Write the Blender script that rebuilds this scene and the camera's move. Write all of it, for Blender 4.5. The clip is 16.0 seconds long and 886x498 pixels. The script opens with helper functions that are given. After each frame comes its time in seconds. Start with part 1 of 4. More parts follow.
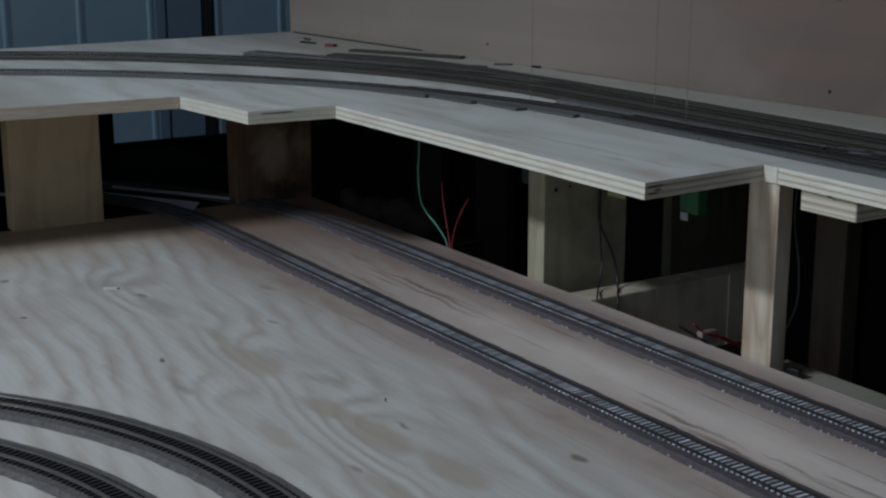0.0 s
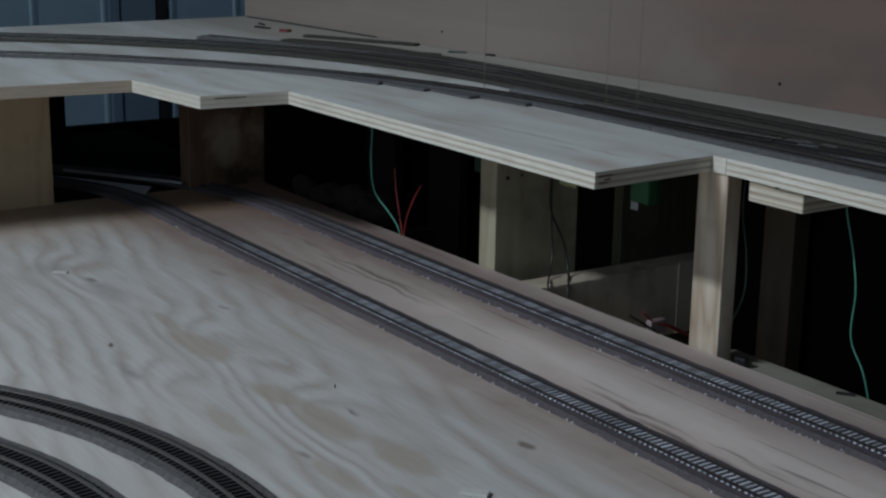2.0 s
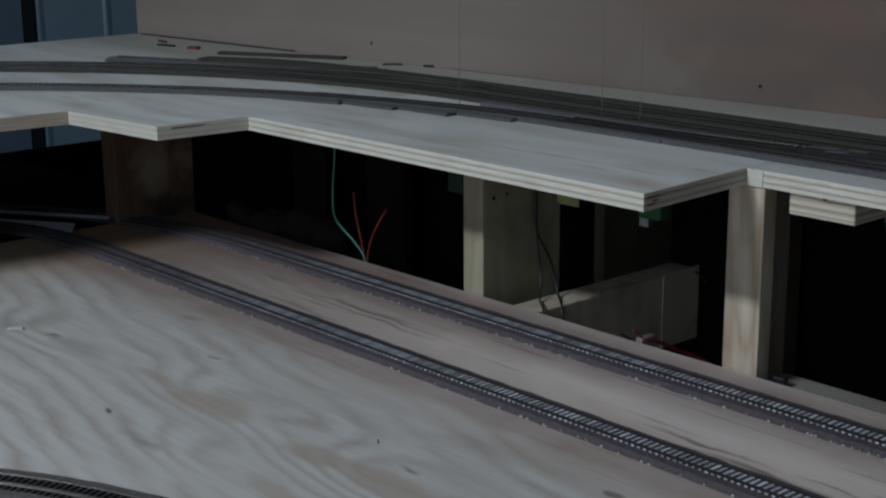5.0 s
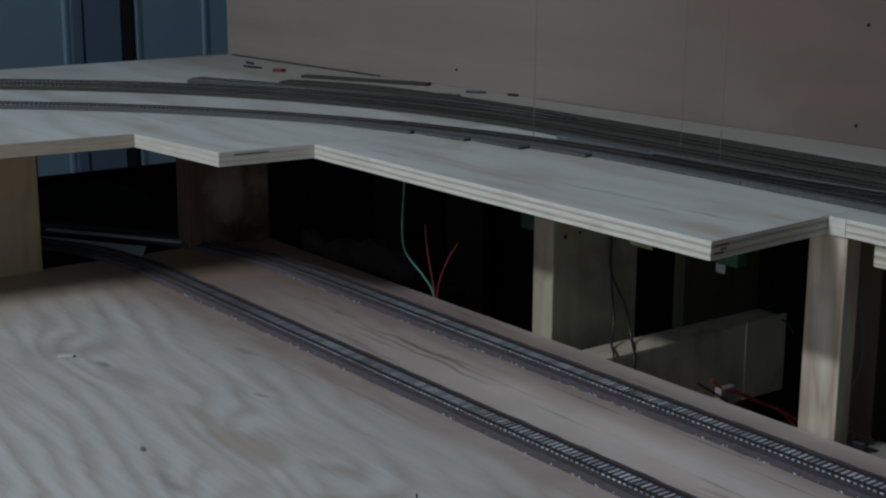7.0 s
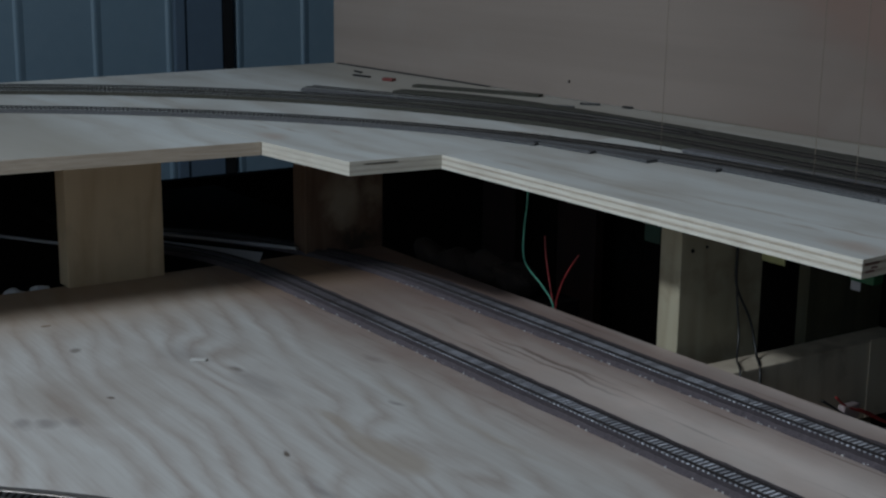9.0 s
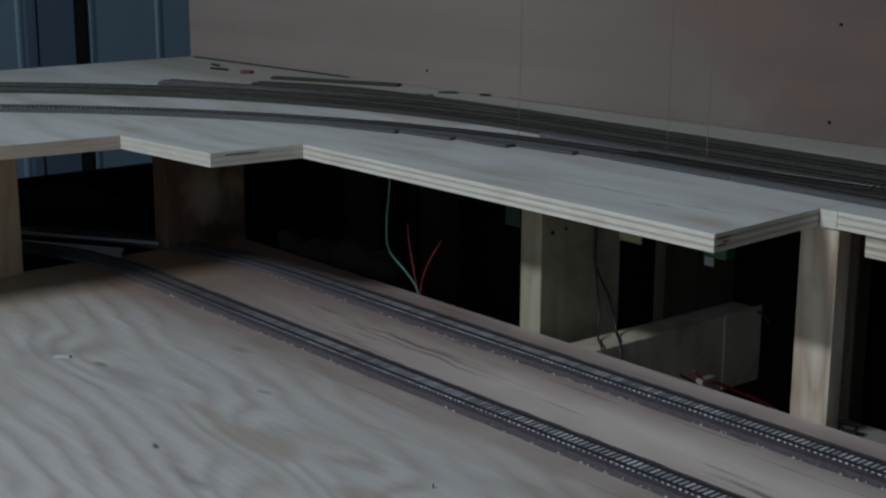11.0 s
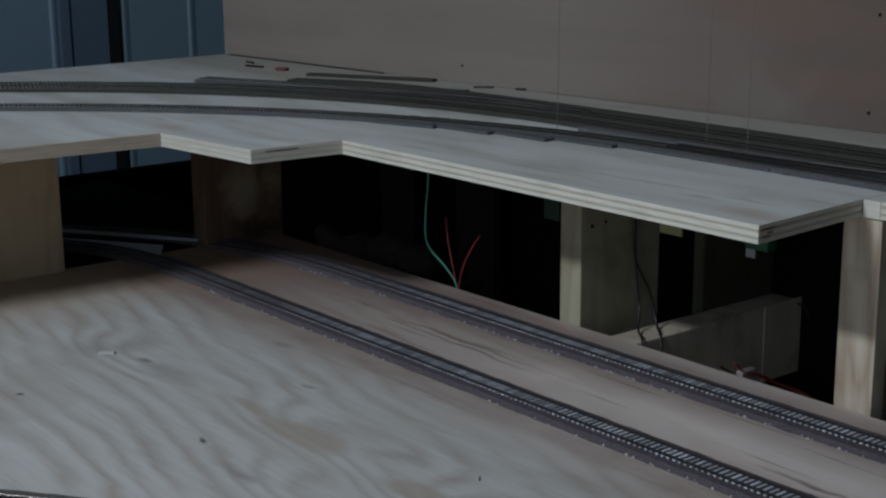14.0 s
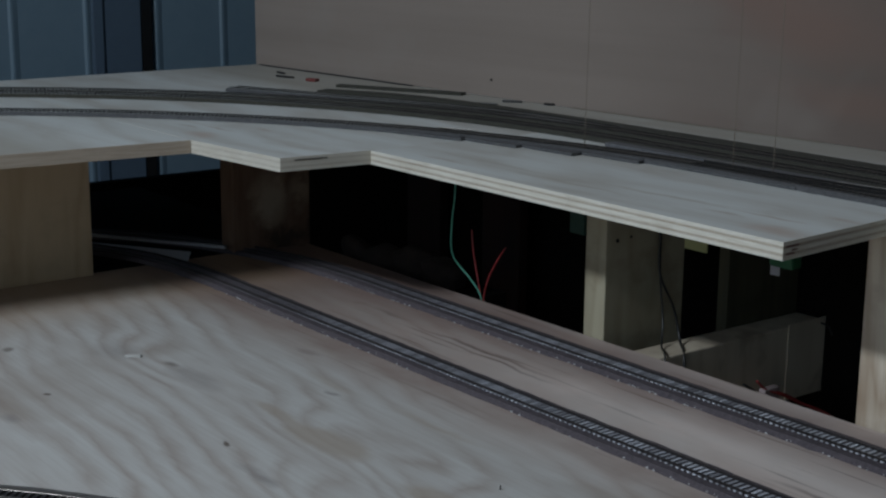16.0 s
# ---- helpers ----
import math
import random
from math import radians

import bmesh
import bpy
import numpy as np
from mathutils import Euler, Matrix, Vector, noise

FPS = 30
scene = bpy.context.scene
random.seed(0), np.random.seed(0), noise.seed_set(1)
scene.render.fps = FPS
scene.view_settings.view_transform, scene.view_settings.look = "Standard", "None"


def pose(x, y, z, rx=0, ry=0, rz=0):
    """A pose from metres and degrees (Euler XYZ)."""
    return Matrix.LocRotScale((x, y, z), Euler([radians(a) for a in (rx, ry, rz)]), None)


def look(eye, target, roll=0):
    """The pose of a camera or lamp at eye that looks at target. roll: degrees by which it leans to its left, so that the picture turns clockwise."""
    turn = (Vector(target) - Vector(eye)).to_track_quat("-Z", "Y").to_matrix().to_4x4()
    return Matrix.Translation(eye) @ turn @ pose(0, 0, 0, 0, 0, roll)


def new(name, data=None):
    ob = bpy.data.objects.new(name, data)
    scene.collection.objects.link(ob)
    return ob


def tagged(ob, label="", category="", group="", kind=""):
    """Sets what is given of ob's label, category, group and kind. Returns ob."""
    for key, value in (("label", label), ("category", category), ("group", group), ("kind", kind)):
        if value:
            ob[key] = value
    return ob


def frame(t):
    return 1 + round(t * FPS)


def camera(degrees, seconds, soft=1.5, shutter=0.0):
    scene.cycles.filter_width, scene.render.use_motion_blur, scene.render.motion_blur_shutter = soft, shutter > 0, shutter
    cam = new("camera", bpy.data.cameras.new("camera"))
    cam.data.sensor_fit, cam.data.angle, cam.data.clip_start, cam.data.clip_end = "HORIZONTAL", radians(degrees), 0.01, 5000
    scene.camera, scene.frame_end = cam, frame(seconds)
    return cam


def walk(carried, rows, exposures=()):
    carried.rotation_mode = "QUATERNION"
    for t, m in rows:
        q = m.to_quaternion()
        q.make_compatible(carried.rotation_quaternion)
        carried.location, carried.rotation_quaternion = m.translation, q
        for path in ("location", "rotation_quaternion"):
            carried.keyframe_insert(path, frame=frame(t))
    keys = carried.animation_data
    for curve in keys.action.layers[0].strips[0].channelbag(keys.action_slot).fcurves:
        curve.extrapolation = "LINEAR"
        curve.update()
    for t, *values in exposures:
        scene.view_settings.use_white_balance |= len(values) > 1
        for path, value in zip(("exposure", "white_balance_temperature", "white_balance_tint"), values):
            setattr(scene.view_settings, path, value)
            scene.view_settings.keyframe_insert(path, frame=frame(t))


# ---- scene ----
cam = camera(34.4, 16.0, 2.3)
PATH = [
    (0, (0.987, -0.835, 0.45), (-0.66, 0.196, -0.023), -0.1),
    (0.5, (0.994, -0.832, 0.453), (-0.66, 0.185, -0.026), -0.7),
    (1, (0.997, -0.826, 0.455), (-0.643, 0.214, -0.024), -0.4),
    (1.5, (0.996, -0.828, 0.454), (-0.627, 0.235, -0.032), 0.1),
    (2, (0.992, -0.833, 0.451), (-0.617, 0.248, -0.039), 0.9),
    (2.5, (0.975, -0.855, 0.458), (-0.602, 0.272, -0.033), 0.8),
    (3, (0.916, -0.897, 0.461), (-0.621, 0.284, -0.033), -0.1),
    (3.5, (0.84, -0.945, 0.46), (-0.649, 0.295, -0.035), -0.9),
    (4, (0.79, -0.982, 0.459), (-0.634, 0.333, -0.034), -0.4),
    (6.5, (0.781, -0.823, 0.454), (-0.757, 0.366, -0.016), -0.2),
    (7, (0.764, -0.836, 0.456), (-0.797, 0.327, -0.004), 0.2),
    (7.5, (0.751, -0.854, 0.459), (-0.831, 0.282, 0.003), 0.5),
    (8, (0.736, -0.878, 0.462), (-0.873, 0.223, 0.016), 1.0),
    (8.5, (0.732, -0.889, 0.463), (-0.895, 0.187, 0.017), 0.9),
    (9, (0.731, -0.899, 0.462), (-0.883, 0.194, 0.011), 0.6),
    (9.5, (0.734, -0.906, 0.459), (-0.843, 0.238, 0.007), 0.6),
    (10, (0.743, -0.904, 0.456), (-0.776, 0.313, -0.001), 0.7),
    (12.5, (0.742, -0.918, 0.459), (-0.749, 0.334, 0.002), 0.1),
    (13, (0.741, -0.915, 0.458), (-0.759, 0.326, -0.001), -0.1),
    (13.5, (0.741, -0.918, 0.457), (-0.768, 0.312, -0.003), -0.2),
    (14, (0.738, -0.924, 0.457), (-0.782, 0.291, -0.006), -0.5),
    (14.5, (0.738, -0.933, 0.466), (-0.799, 0.265, 0.012), -0.3),
    (15, (0.738, -0.932, 0.456), (-0.811, 0.251, 0.008), 0.3),
    (15.5, (0.744, -0.93, 0.454), (-0.807, 0.252, 0.011), 0.2),
    (16, (0.746, -0.931, 0.454), (-0.799, 0.259, 0.013), 0.5),
]
walk(cam, [(t, look(eye, target, roll)) for t, eye, target, roll in PATH], [(0, 0.0), (4, -0.03), (6.5, -0.15), (16, -0.16)])

# ---- light: one tube lamp in front of the layout, and a dim cool fill added out of view ----
world = bpy.data.worlds.new("world")
scene.world = world
world.use_nodes = True
wn = world.node_tree
sky = wn.nodes.new("ShaderNodeTexSky")
sky.sky_type = "NISHITA"
sky.sun_disc = False
sky.sun_elevation, sky.sun_rotation = radians(40), radians(200)
wn.links.new(sky.outputs[0], wn.nodes["Background"].inputs[0])
wn.nodes["Background"].inputs[1].default_value = 0.1


def area(name, eye, target, sx, sy, watts, color):
    d = bpy.data.lights.new(name, "AREA")
    d.shape, d.size, d.size_y, d.energy, d.color = "RECTANGLE", sx, sy, watts, color
    ob = new(name, d)
    ob.matrix_world = look(eye, target)
    return ob


area("shed_lamp", (-0.31, -2.0, 1.60), (-0.3, 0.1, 0.1), 0.58, 0.12, 36, (0.80, 0.90, 1.0))
# added bluish fill for the shed wall; no such opening is known
area("cool_fill", (1.0, -3.3, 1.35), (-1.0, 0.0, 0.9), 2.4, 1.0, 5.5, (0.55, 0.8, 1.0))


# ---- materials ----
def node(nt, kind, **props):
    n = nt.nodes.new(kind)
    for k, v in props.items():
        n.inputs[k].default_value = v
    return n


def start(name, rough=0.6, metal=0.0):
    m = bpy.data.materials.new(name)
    m.use_nodes = True
    nt = m.node_tree
    b = nt.nodes["Principled BSDF"]
    b.inputs["Roughness"].default_value = rough
    b.inputs["Metallic"].default_value = metal
    return m, nt, b


def coords(nt, scale=(1, 1, 1), rot=(0, 0, 0)):
    c = nt.nodes.new("ShaderNodeTexCoord")
    mp = nt.nodes.new("ShaderNodeMapping")
    mp.inputs["Scale"].default_value = scale
    mp.inputs["Rotation"].default_value = rot
    nt.links.new(c.outputs["Object"], mp.inputs[0])
    return mp.outputs[0]


def noise_tex(nt, vec, scale, detail=4.0, rough=0.55, distort=0.0):
    n = node(nt, "ShaderNodeTexNoise", Scale=scale, Detail=detail, Roughness=rough, Distortion=distort)
    nt.links.new(vec, n.inputs["Vector"])
    return n.outputs[0]


def calc(nt, op, a, b=0.5, c=None):
    n = nt.nodes.new("ShaderNodeMath")
    n.operation = op
    for i, v in enumerate((a, b, c)):
        if v is None:
            continue
        if isinstance(v, (int, float)):
            n.inputs[i].default_value = v
        else:
            nt.links.new(v, n.inputs[i])
    return n.outputs[0]


def ramp(nt, fac, stops):
    n = nt.nodes.new("ShaderNodeValToRGB")
    e = n.color_ramp.elements
    while len(e) < len(stops):
        e.new(0.5)
    for el, (p, c) in zip(e, stops):
        el.position, el.color = p, (*c, 1) if len(c) == 3 else c
    nt.links.new(fac, n.inputs[0])
    return n.outputs[0]


def mix(nt, fac, a, b, kind="MIX"):
    n = nt.nodes.new("ShaderNodeMix")
    n.data_type, n.blend_type = "RGBA", kind
    for sock, v in ((n.inputs[0], fac), (n.inputs[6], a), (n.inputs[7], b)):
        if isinstance(v, (int, float)):
            sock.default_value = v
        elif isinstance(v, tuple):
            sock.default_value = (*v, 1)
        else:
            nt.links.new(v, sock)
    return n.outputs[2]


def bump(nt, b, height, strength=0.3, dist=0.001):
    n = node(nt, "ShaderNodeBump", Strength=strength, Distance=dist)
    nt.links.new(height, n.inputs["Height"])
    nt.links.new(n.outputs[0], b.inputs["Normal"])


def axis(nt, vec, i):
    n = nt.nodes.new("ShaderNodeSeparateXYZ")
    nt.links.new(vec, n.inputs[0])
    return n.outputs[i]


def ellipse(nt, p, cx, cy, rx, ry, soft=0.5):
    """1 inside an ellipse, falling to 0 at its rim."""
    dx = calc(nt, "DIVIDE", calc(nt, "SUBTRACT", axis(nt, p, 0), cx), rx)
    dy = calc(nt, "DIVIDE", calc(nt, "SUBTRACT", axis(nt, p, 1), cy), ry)
    d = calc(nt, "SQRT", calc(nt, "ADD", calc(nt, "MULTIPLY", dx, dx), calc(nt, "MULTIPLY", dy, dy)))
    m = nt.nodes.new("ShaderNodeMapRange")
    m.inputs[1].default_value, m.inputs[2].default_value = 1.0, 1.0 - soft
    nt.links.new(d, m.inputs[0])
    return m.outputs[0]


def plywood(name, pale, tan, dark, stretch=(1.1, 6.0, 6.0), rot=(0, 0, 0), bands=9.0, contrast=0.75, lines=14.0, stain_and_shade=False, figure=(), swirls=()):
    """A rotary-cut veneer: contour bands of a drawn-out noise, fine pores and some stains."""
    m, nt, b = start(name, 0.62)
    v = coords(nt, stretch, rot)
    big = noise_tex(nt, v, 1.0, 2.0, 0.45, 0.1)
    run = axis(nt, coords(nt, (1, 1, 1), rot), 1)
    phase = calc(nt, "ADD", calc(nt, "MULTIPLY", run, lines), calc(nt, "MULTIPLY", big, bands))
    for cx, cy, rx, ry, turns in swirls:
        phase = calc(nt, "ADD", phase, calc(nt, "MULTIPLY", ellipse(nt, coords(nt), cx, cy, rx, ry, 1.0), turns))
    phase = calc(nt, "ADD", phase, calc(nt, "MULTIPLY", noise_tex(nt, coords(nt, (5.0, 16.0, 16.0), rot), 1.0, 4.0, 0.6), 1.5))
    saw = calc(nt, "FRACT", phase)
    strong = ramp(nt, noise_tex(nt, coords(nt, (2.6, 9.0, 9.0), rot), 1.6, 4.0, 0.6), [(0.34, (0.08, 0.08, 0.08)), (0.62, (1, 1, 1))])
    band = ramp(nt, saw, [(0.0, (0.45, 0.45, 0.45)), (0.10, (0.1, 0.1, 0.1)), (0.26, (0.42, 0.42, 0.42)), (0.5, (0.9, 0.9, 0.9)), (0.75, (1, 1, 1)), (1.0, (0.45, 0.45, 0.45))])
    band = mix(nt, strong, (0.82, 0.82, 0.82), band)
    soft = noise_tex(nt, coords(nt, (2.5, 40, 40), rot), 1.0, 5.0, 0.6, 0.2)
    pores = noise_tex(nt, coords(nt, (9, 240, 240), rot), 1.0, 3.0, 0.6)
    inv = nt.nodes.new("ShaderNodeInvert")
    nt.links.new(band, inv.inputs["Color"])
    sep = nt.nodes.new("ShaderNodeSeparateColor")
    nt.links.new(inv.outputs[0], sep.inputs[0])
    grain = calc(nt, "MULTIPLY", sep.outputs[0], contrast)
    col = mix(nt, grain, pale, tan)
    col = mix(nt, calc(nt, "MULTIPLY", ramp(nt, soft, [(0.4, (0, 0, 0)), (0.7, (1, 1, 1))]), 0.24), col, tan)
    patch = noise_tex(nt, coords(nt, (1.6, 3.2, 3), rot), 1.7, 3.0, 0.5, 0.6)
    col = mix(nt, ramp(nt, patch, [(0.56, (0, 0, 0)), (0.70, (0.7, 0.7, 0.7))]), col, mix(nt, 0.5, col, dark))
    col = mix(nt, calc(nt, "MULTIPLY", ramp(nt, pores, [(0.35, (1, 1, 1)), (0.55, (0, 0, 0))]), 0.12), col, dark)
    p = coords(nt)
    wob = nt.nodes.new("ShaderNodeVectorMath")
    wob.operation = "MULTIPLY_ADD"
    wc = node(nt, "ShaderNodeTexNoise", Scale=14.0, Detail=3.0)
    nt.links.new(p, wc.inputs["Vector"])
    nt.links.new(wc.outputs["Color"], wob.inputs[0])
    wob.inputs[1].default_value = (0.05, 0.03, 0.0)
    nt.links.new(p, wob.inputs[2])
    q = wob.outputs[0]
    for cx, cy, rx, ry, c, amount, sf in figure:
        col = mix(nt, calc(nt, "MULTIPLY", ellipse(nt, q, cx + 0.025, cy + 0.015, rx, ry, sf), amount), col, c)
    if stain_and_shade:
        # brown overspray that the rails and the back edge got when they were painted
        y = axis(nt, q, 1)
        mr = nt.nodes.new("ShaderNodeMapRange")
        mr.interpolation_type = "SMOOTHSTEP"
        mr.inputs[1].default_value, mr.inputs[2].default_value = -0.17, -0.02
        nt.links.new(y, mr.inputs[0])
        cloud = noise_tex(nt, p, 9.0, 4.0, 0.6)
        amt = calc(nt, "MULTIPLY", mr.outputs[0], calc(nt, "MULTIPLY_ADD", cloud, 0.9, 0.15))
        # overspray pales towards +x, where its tone also makes up for weak light
        side = nt.nodes.new("ShaderNodeMapRange")
        side.interpolation_type = "SMOOTHSTEP"
        side.inputs[1].default_value, side.inputs[2].default_value = -0.45, 0.08
        nt.links.new(calc(nt, "MULTIPLY_ADD", cloud, 0.2, axis(nt, q, 0)), side.inputs[0])
        col = mix(nt, amt, col, mix(nt, side.outputs[0], (0.44, 0.33, 0.285), (0.86, 0.725, 0.66)))
        # darker far end: overspray and the shade under the deck painted as one brown
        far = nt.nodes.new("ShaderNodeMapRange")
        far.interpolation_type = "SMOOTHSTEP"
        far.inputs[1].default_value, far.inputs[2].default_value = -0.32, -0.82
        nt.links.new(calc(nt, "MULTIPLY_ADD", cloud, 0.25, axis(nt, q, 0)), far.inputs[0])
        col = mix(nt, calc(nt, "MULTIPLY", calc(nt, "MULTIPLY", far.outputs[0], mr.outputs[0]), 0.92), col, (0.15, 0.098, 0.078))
        # brown at the foot of the posts: overspray together with painted deck shade
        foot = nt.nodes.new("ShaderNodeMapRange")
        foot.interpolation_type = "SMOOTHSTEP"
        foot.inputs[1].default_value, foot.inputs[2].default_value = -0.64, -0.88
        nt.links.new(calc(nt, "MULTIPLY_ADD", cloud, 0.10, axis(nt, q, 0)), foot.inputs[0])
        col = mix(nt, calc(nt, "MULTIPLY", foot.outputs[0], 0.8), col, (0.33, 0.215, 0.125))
        near = calc(nt, "ABSOLUTE", calc(nt, "SUBTRACT", y, -0.062))
        mr2 = nt.nodes.new("ShaderNodeMapRange")
        mr2.interpolation_type = "SMOOTHSTEP"
        mr2.inputs[1].default_value, mr2.inputs[2].default_value = 0.10, 0.022
        nt.links.new(near, mr2.inputs[0])
        col = mix(nt, calc(nt, "MULTIPLY", mr2.outputs[0], calc(nt, "MULTIPLY_ADD", cloud, 0.8, -0.08)), col, (0.29, 0.215, 0.18))
        fringe = nt.nodes.new("ShaderNodeMapRange")
        fringe.interpolation_type = "SMOOTHSTEP"
        fringe.inputs[1].default_value, fringe.inputs[2].default_value = 0.050, 0.026
        nt.links.new(near, fringe.inputs[0])
        col = mix(nt, calc(nt, "MULTIPLY", fringe.outputs[0], calc(nt, "MULTIPLY_ADD", cloud, 0.8, -0.05)), col, (0.24, 0.16, 0.13))
        near2 = calc(nt, "ABSOLUTE", calc(nt, "SUBTRACT", y, 0.115))
        mr3 = nt.nodes.new("ShaderNodeMapRange")
        mr3.interpolation_type = "SMOOTHSTEP"
        mr3.inputs[1].default_value, mr3.inputs[2].default_value = 0.095, 0.02
        nt.links.new(near2, mr3.inputs[0])
        col = mix(nt, calc(nt, "MULTIPLY", mr3.outputs[0], calc(nt, "MULTIPLY_ADD", cloud, 0.7, 0.3)), col, (0.21, 0.135, 0.115))
        crack = noise_tex(nt, coords(nt, (5.0, 130, 1), (0, 0, radians(-4))), 1.0, 2.0, 0.5)
        for cx, cy, rx, ry, am in ((-0.42, 0.022, 0.14, 0.005, 0.85), (-0.38, 0.010, 0.11, 0.004, 0.75), (0.09, -0.018, 0.08, 0.0045, 0.8), (0.17, -0.03, 0.10, 0.005, 0.75), (0.22, -0.012, 0.06, 0.003, 0.6), (-0.6, 0.03, 0.05, 0.006, 0.5)):
            col = mix(nt, calc(nt, "MULTIPLY", ellipse(nt, q, cx + 0.025, cy + 0.015, rx, ry, 0.9), am), col, (0.13, 0.085, 0.07))
        cracks = calc(nt, "MULTIPLY", ramp(nt, crack, [(0.60, (0, 0, 0)), (0.70, (1, 1, 1))]), mr.outputs[0])
        col = mix(nt, calc(nt, "MULTIPLY", cracks, 0.6), col, (0.15, 0.10, 0.08))
    nt.links.new(col, b.inputs["Base Color"])
    bump(nt, b, calc(nt, "ADD", pores, calc(nt, "MULTIPLY", grain, 0.6)), 0.25, 0.0006)
    return m


def ply_edge(name, top, thick, light, dark):
    """The plies of a sawn plywood edge, in alternating grain."""
    m, nt, b = start(name, 0.75)
    p = coords(nt)
    n = noise_tex(nt, coords(nt, (9, 9, 60)), 1.0, 4.0, 0.6)
    z = calc(nt, "DIVIDE", calc(nt, "SUBTRACT", top, axis(nt, p, 2)), thick)
    z = calc(nt, "ADD", z, calc(nt, "MULTIPLY", calc(nt, "SUBTRACT", n, 0.5), 0.07))
    mid = tuple(0.5 * (a + c) for a, c in zip(light, dark))
    col = ramp(nt, z, [(0.0, light), (0.13, light), (0.17, dark), (0.30, mid), (0.35, light), (0.48, light), (0.53, dark), (0.66, mid), (0.70, light), (0.82, light), (0.85, dark), (0.92, light)])
    fibre = noise_tex(nt, coords(nt, (30, 30, 700)), 1.0, 3.0, 0.6)
    blot = noise_tex(nt, p, 16.0, 3.0)
    col = mix(nt, calc(nt, "MULTIPLY", fibre, 0.35), col, dark)
    col = mix(nt, ramp(nt, blot, [(0.5, (0, 0, 0)), (0.75, (0.6, 0.6, 0.6))]), col, mid)
    nt.links.new(col, b.inputs["Base Color"])
    bump(nt, b, fibre, 0.5, 0.0008)
    return m


def timber(name, pale, tan, stretch, knots=0.5, dirt=(0.12, 0.09, 0.06)):
    m, nt, b = start(name, 0.6)
    v = coords(nt, stretch)
    big = noise_tex(nt, v, 1.0, 2.0, 0.5, 0.4)
    band = calc(nt, "PINGPONG", calc(nt, "MULTIPLY", big, 6.0), 0.5)
    fine = noise_tex(nt, coords(nt, tuple(s * 9 for s in stretch)), 1.0, 4.0)
    col = ramp(nt, calc(nt, "ADD", band, calc(nt, "MULTIPLY", fine, 0.4)), [(0.1, tan), (0.35, tuple(0.5 * (a + c) for a, c in zip(pale, tan))), (0.6, pale)])
    blot = noise_tex(nt, coords(nt), 18.0, 4.0)
    col = mix(nt, ramp(nt, blot, [(0.52, (0, 0, 0)), (0.78, (knots, knots, knots))]), col, dirt)
    nt.links.new(col, b.inputs["Base Color"])
    bump(nt, b, fine, 0.25, 0.0008)
    return m


def speckle(name, a, c, scale, rough=0.9, metal=0.0, relief=0.0006, strength=0.5):
    m, nt, b = start(name, rough, metal)
    n = noise_tex(nt, coords(nt), scale, 5.0, 0.7)
    big = noise_tex(nt, coords(nt), scale * 0.06, 3.0)
    col = ramp(nt, n, [(0.3, a), (0.7, c)])
    col = mix(nt, calc(nt, "MULTIPLY", big, 0.5), col, tuple(0.55 * (q + w) for q, w in zip(a, c)))
    nt.links.new(col, b.inputs["Base Color"])
    bump(nt, b, n, strength, relief)
    return m


def plain(name, c, rough=0.45, metal=0.0):
    m, nt, b = start(name, rough, metal)
    n = noise_tex(nt, coords(nt), 60.0, 4.0)
    col = mix(nt, calc(nt, "MULTIPLY", n, 0.4), c, tuple(x * 0.6 for x in c))
    nt.links.new(col, b.inputs["Base Color"])
    return m


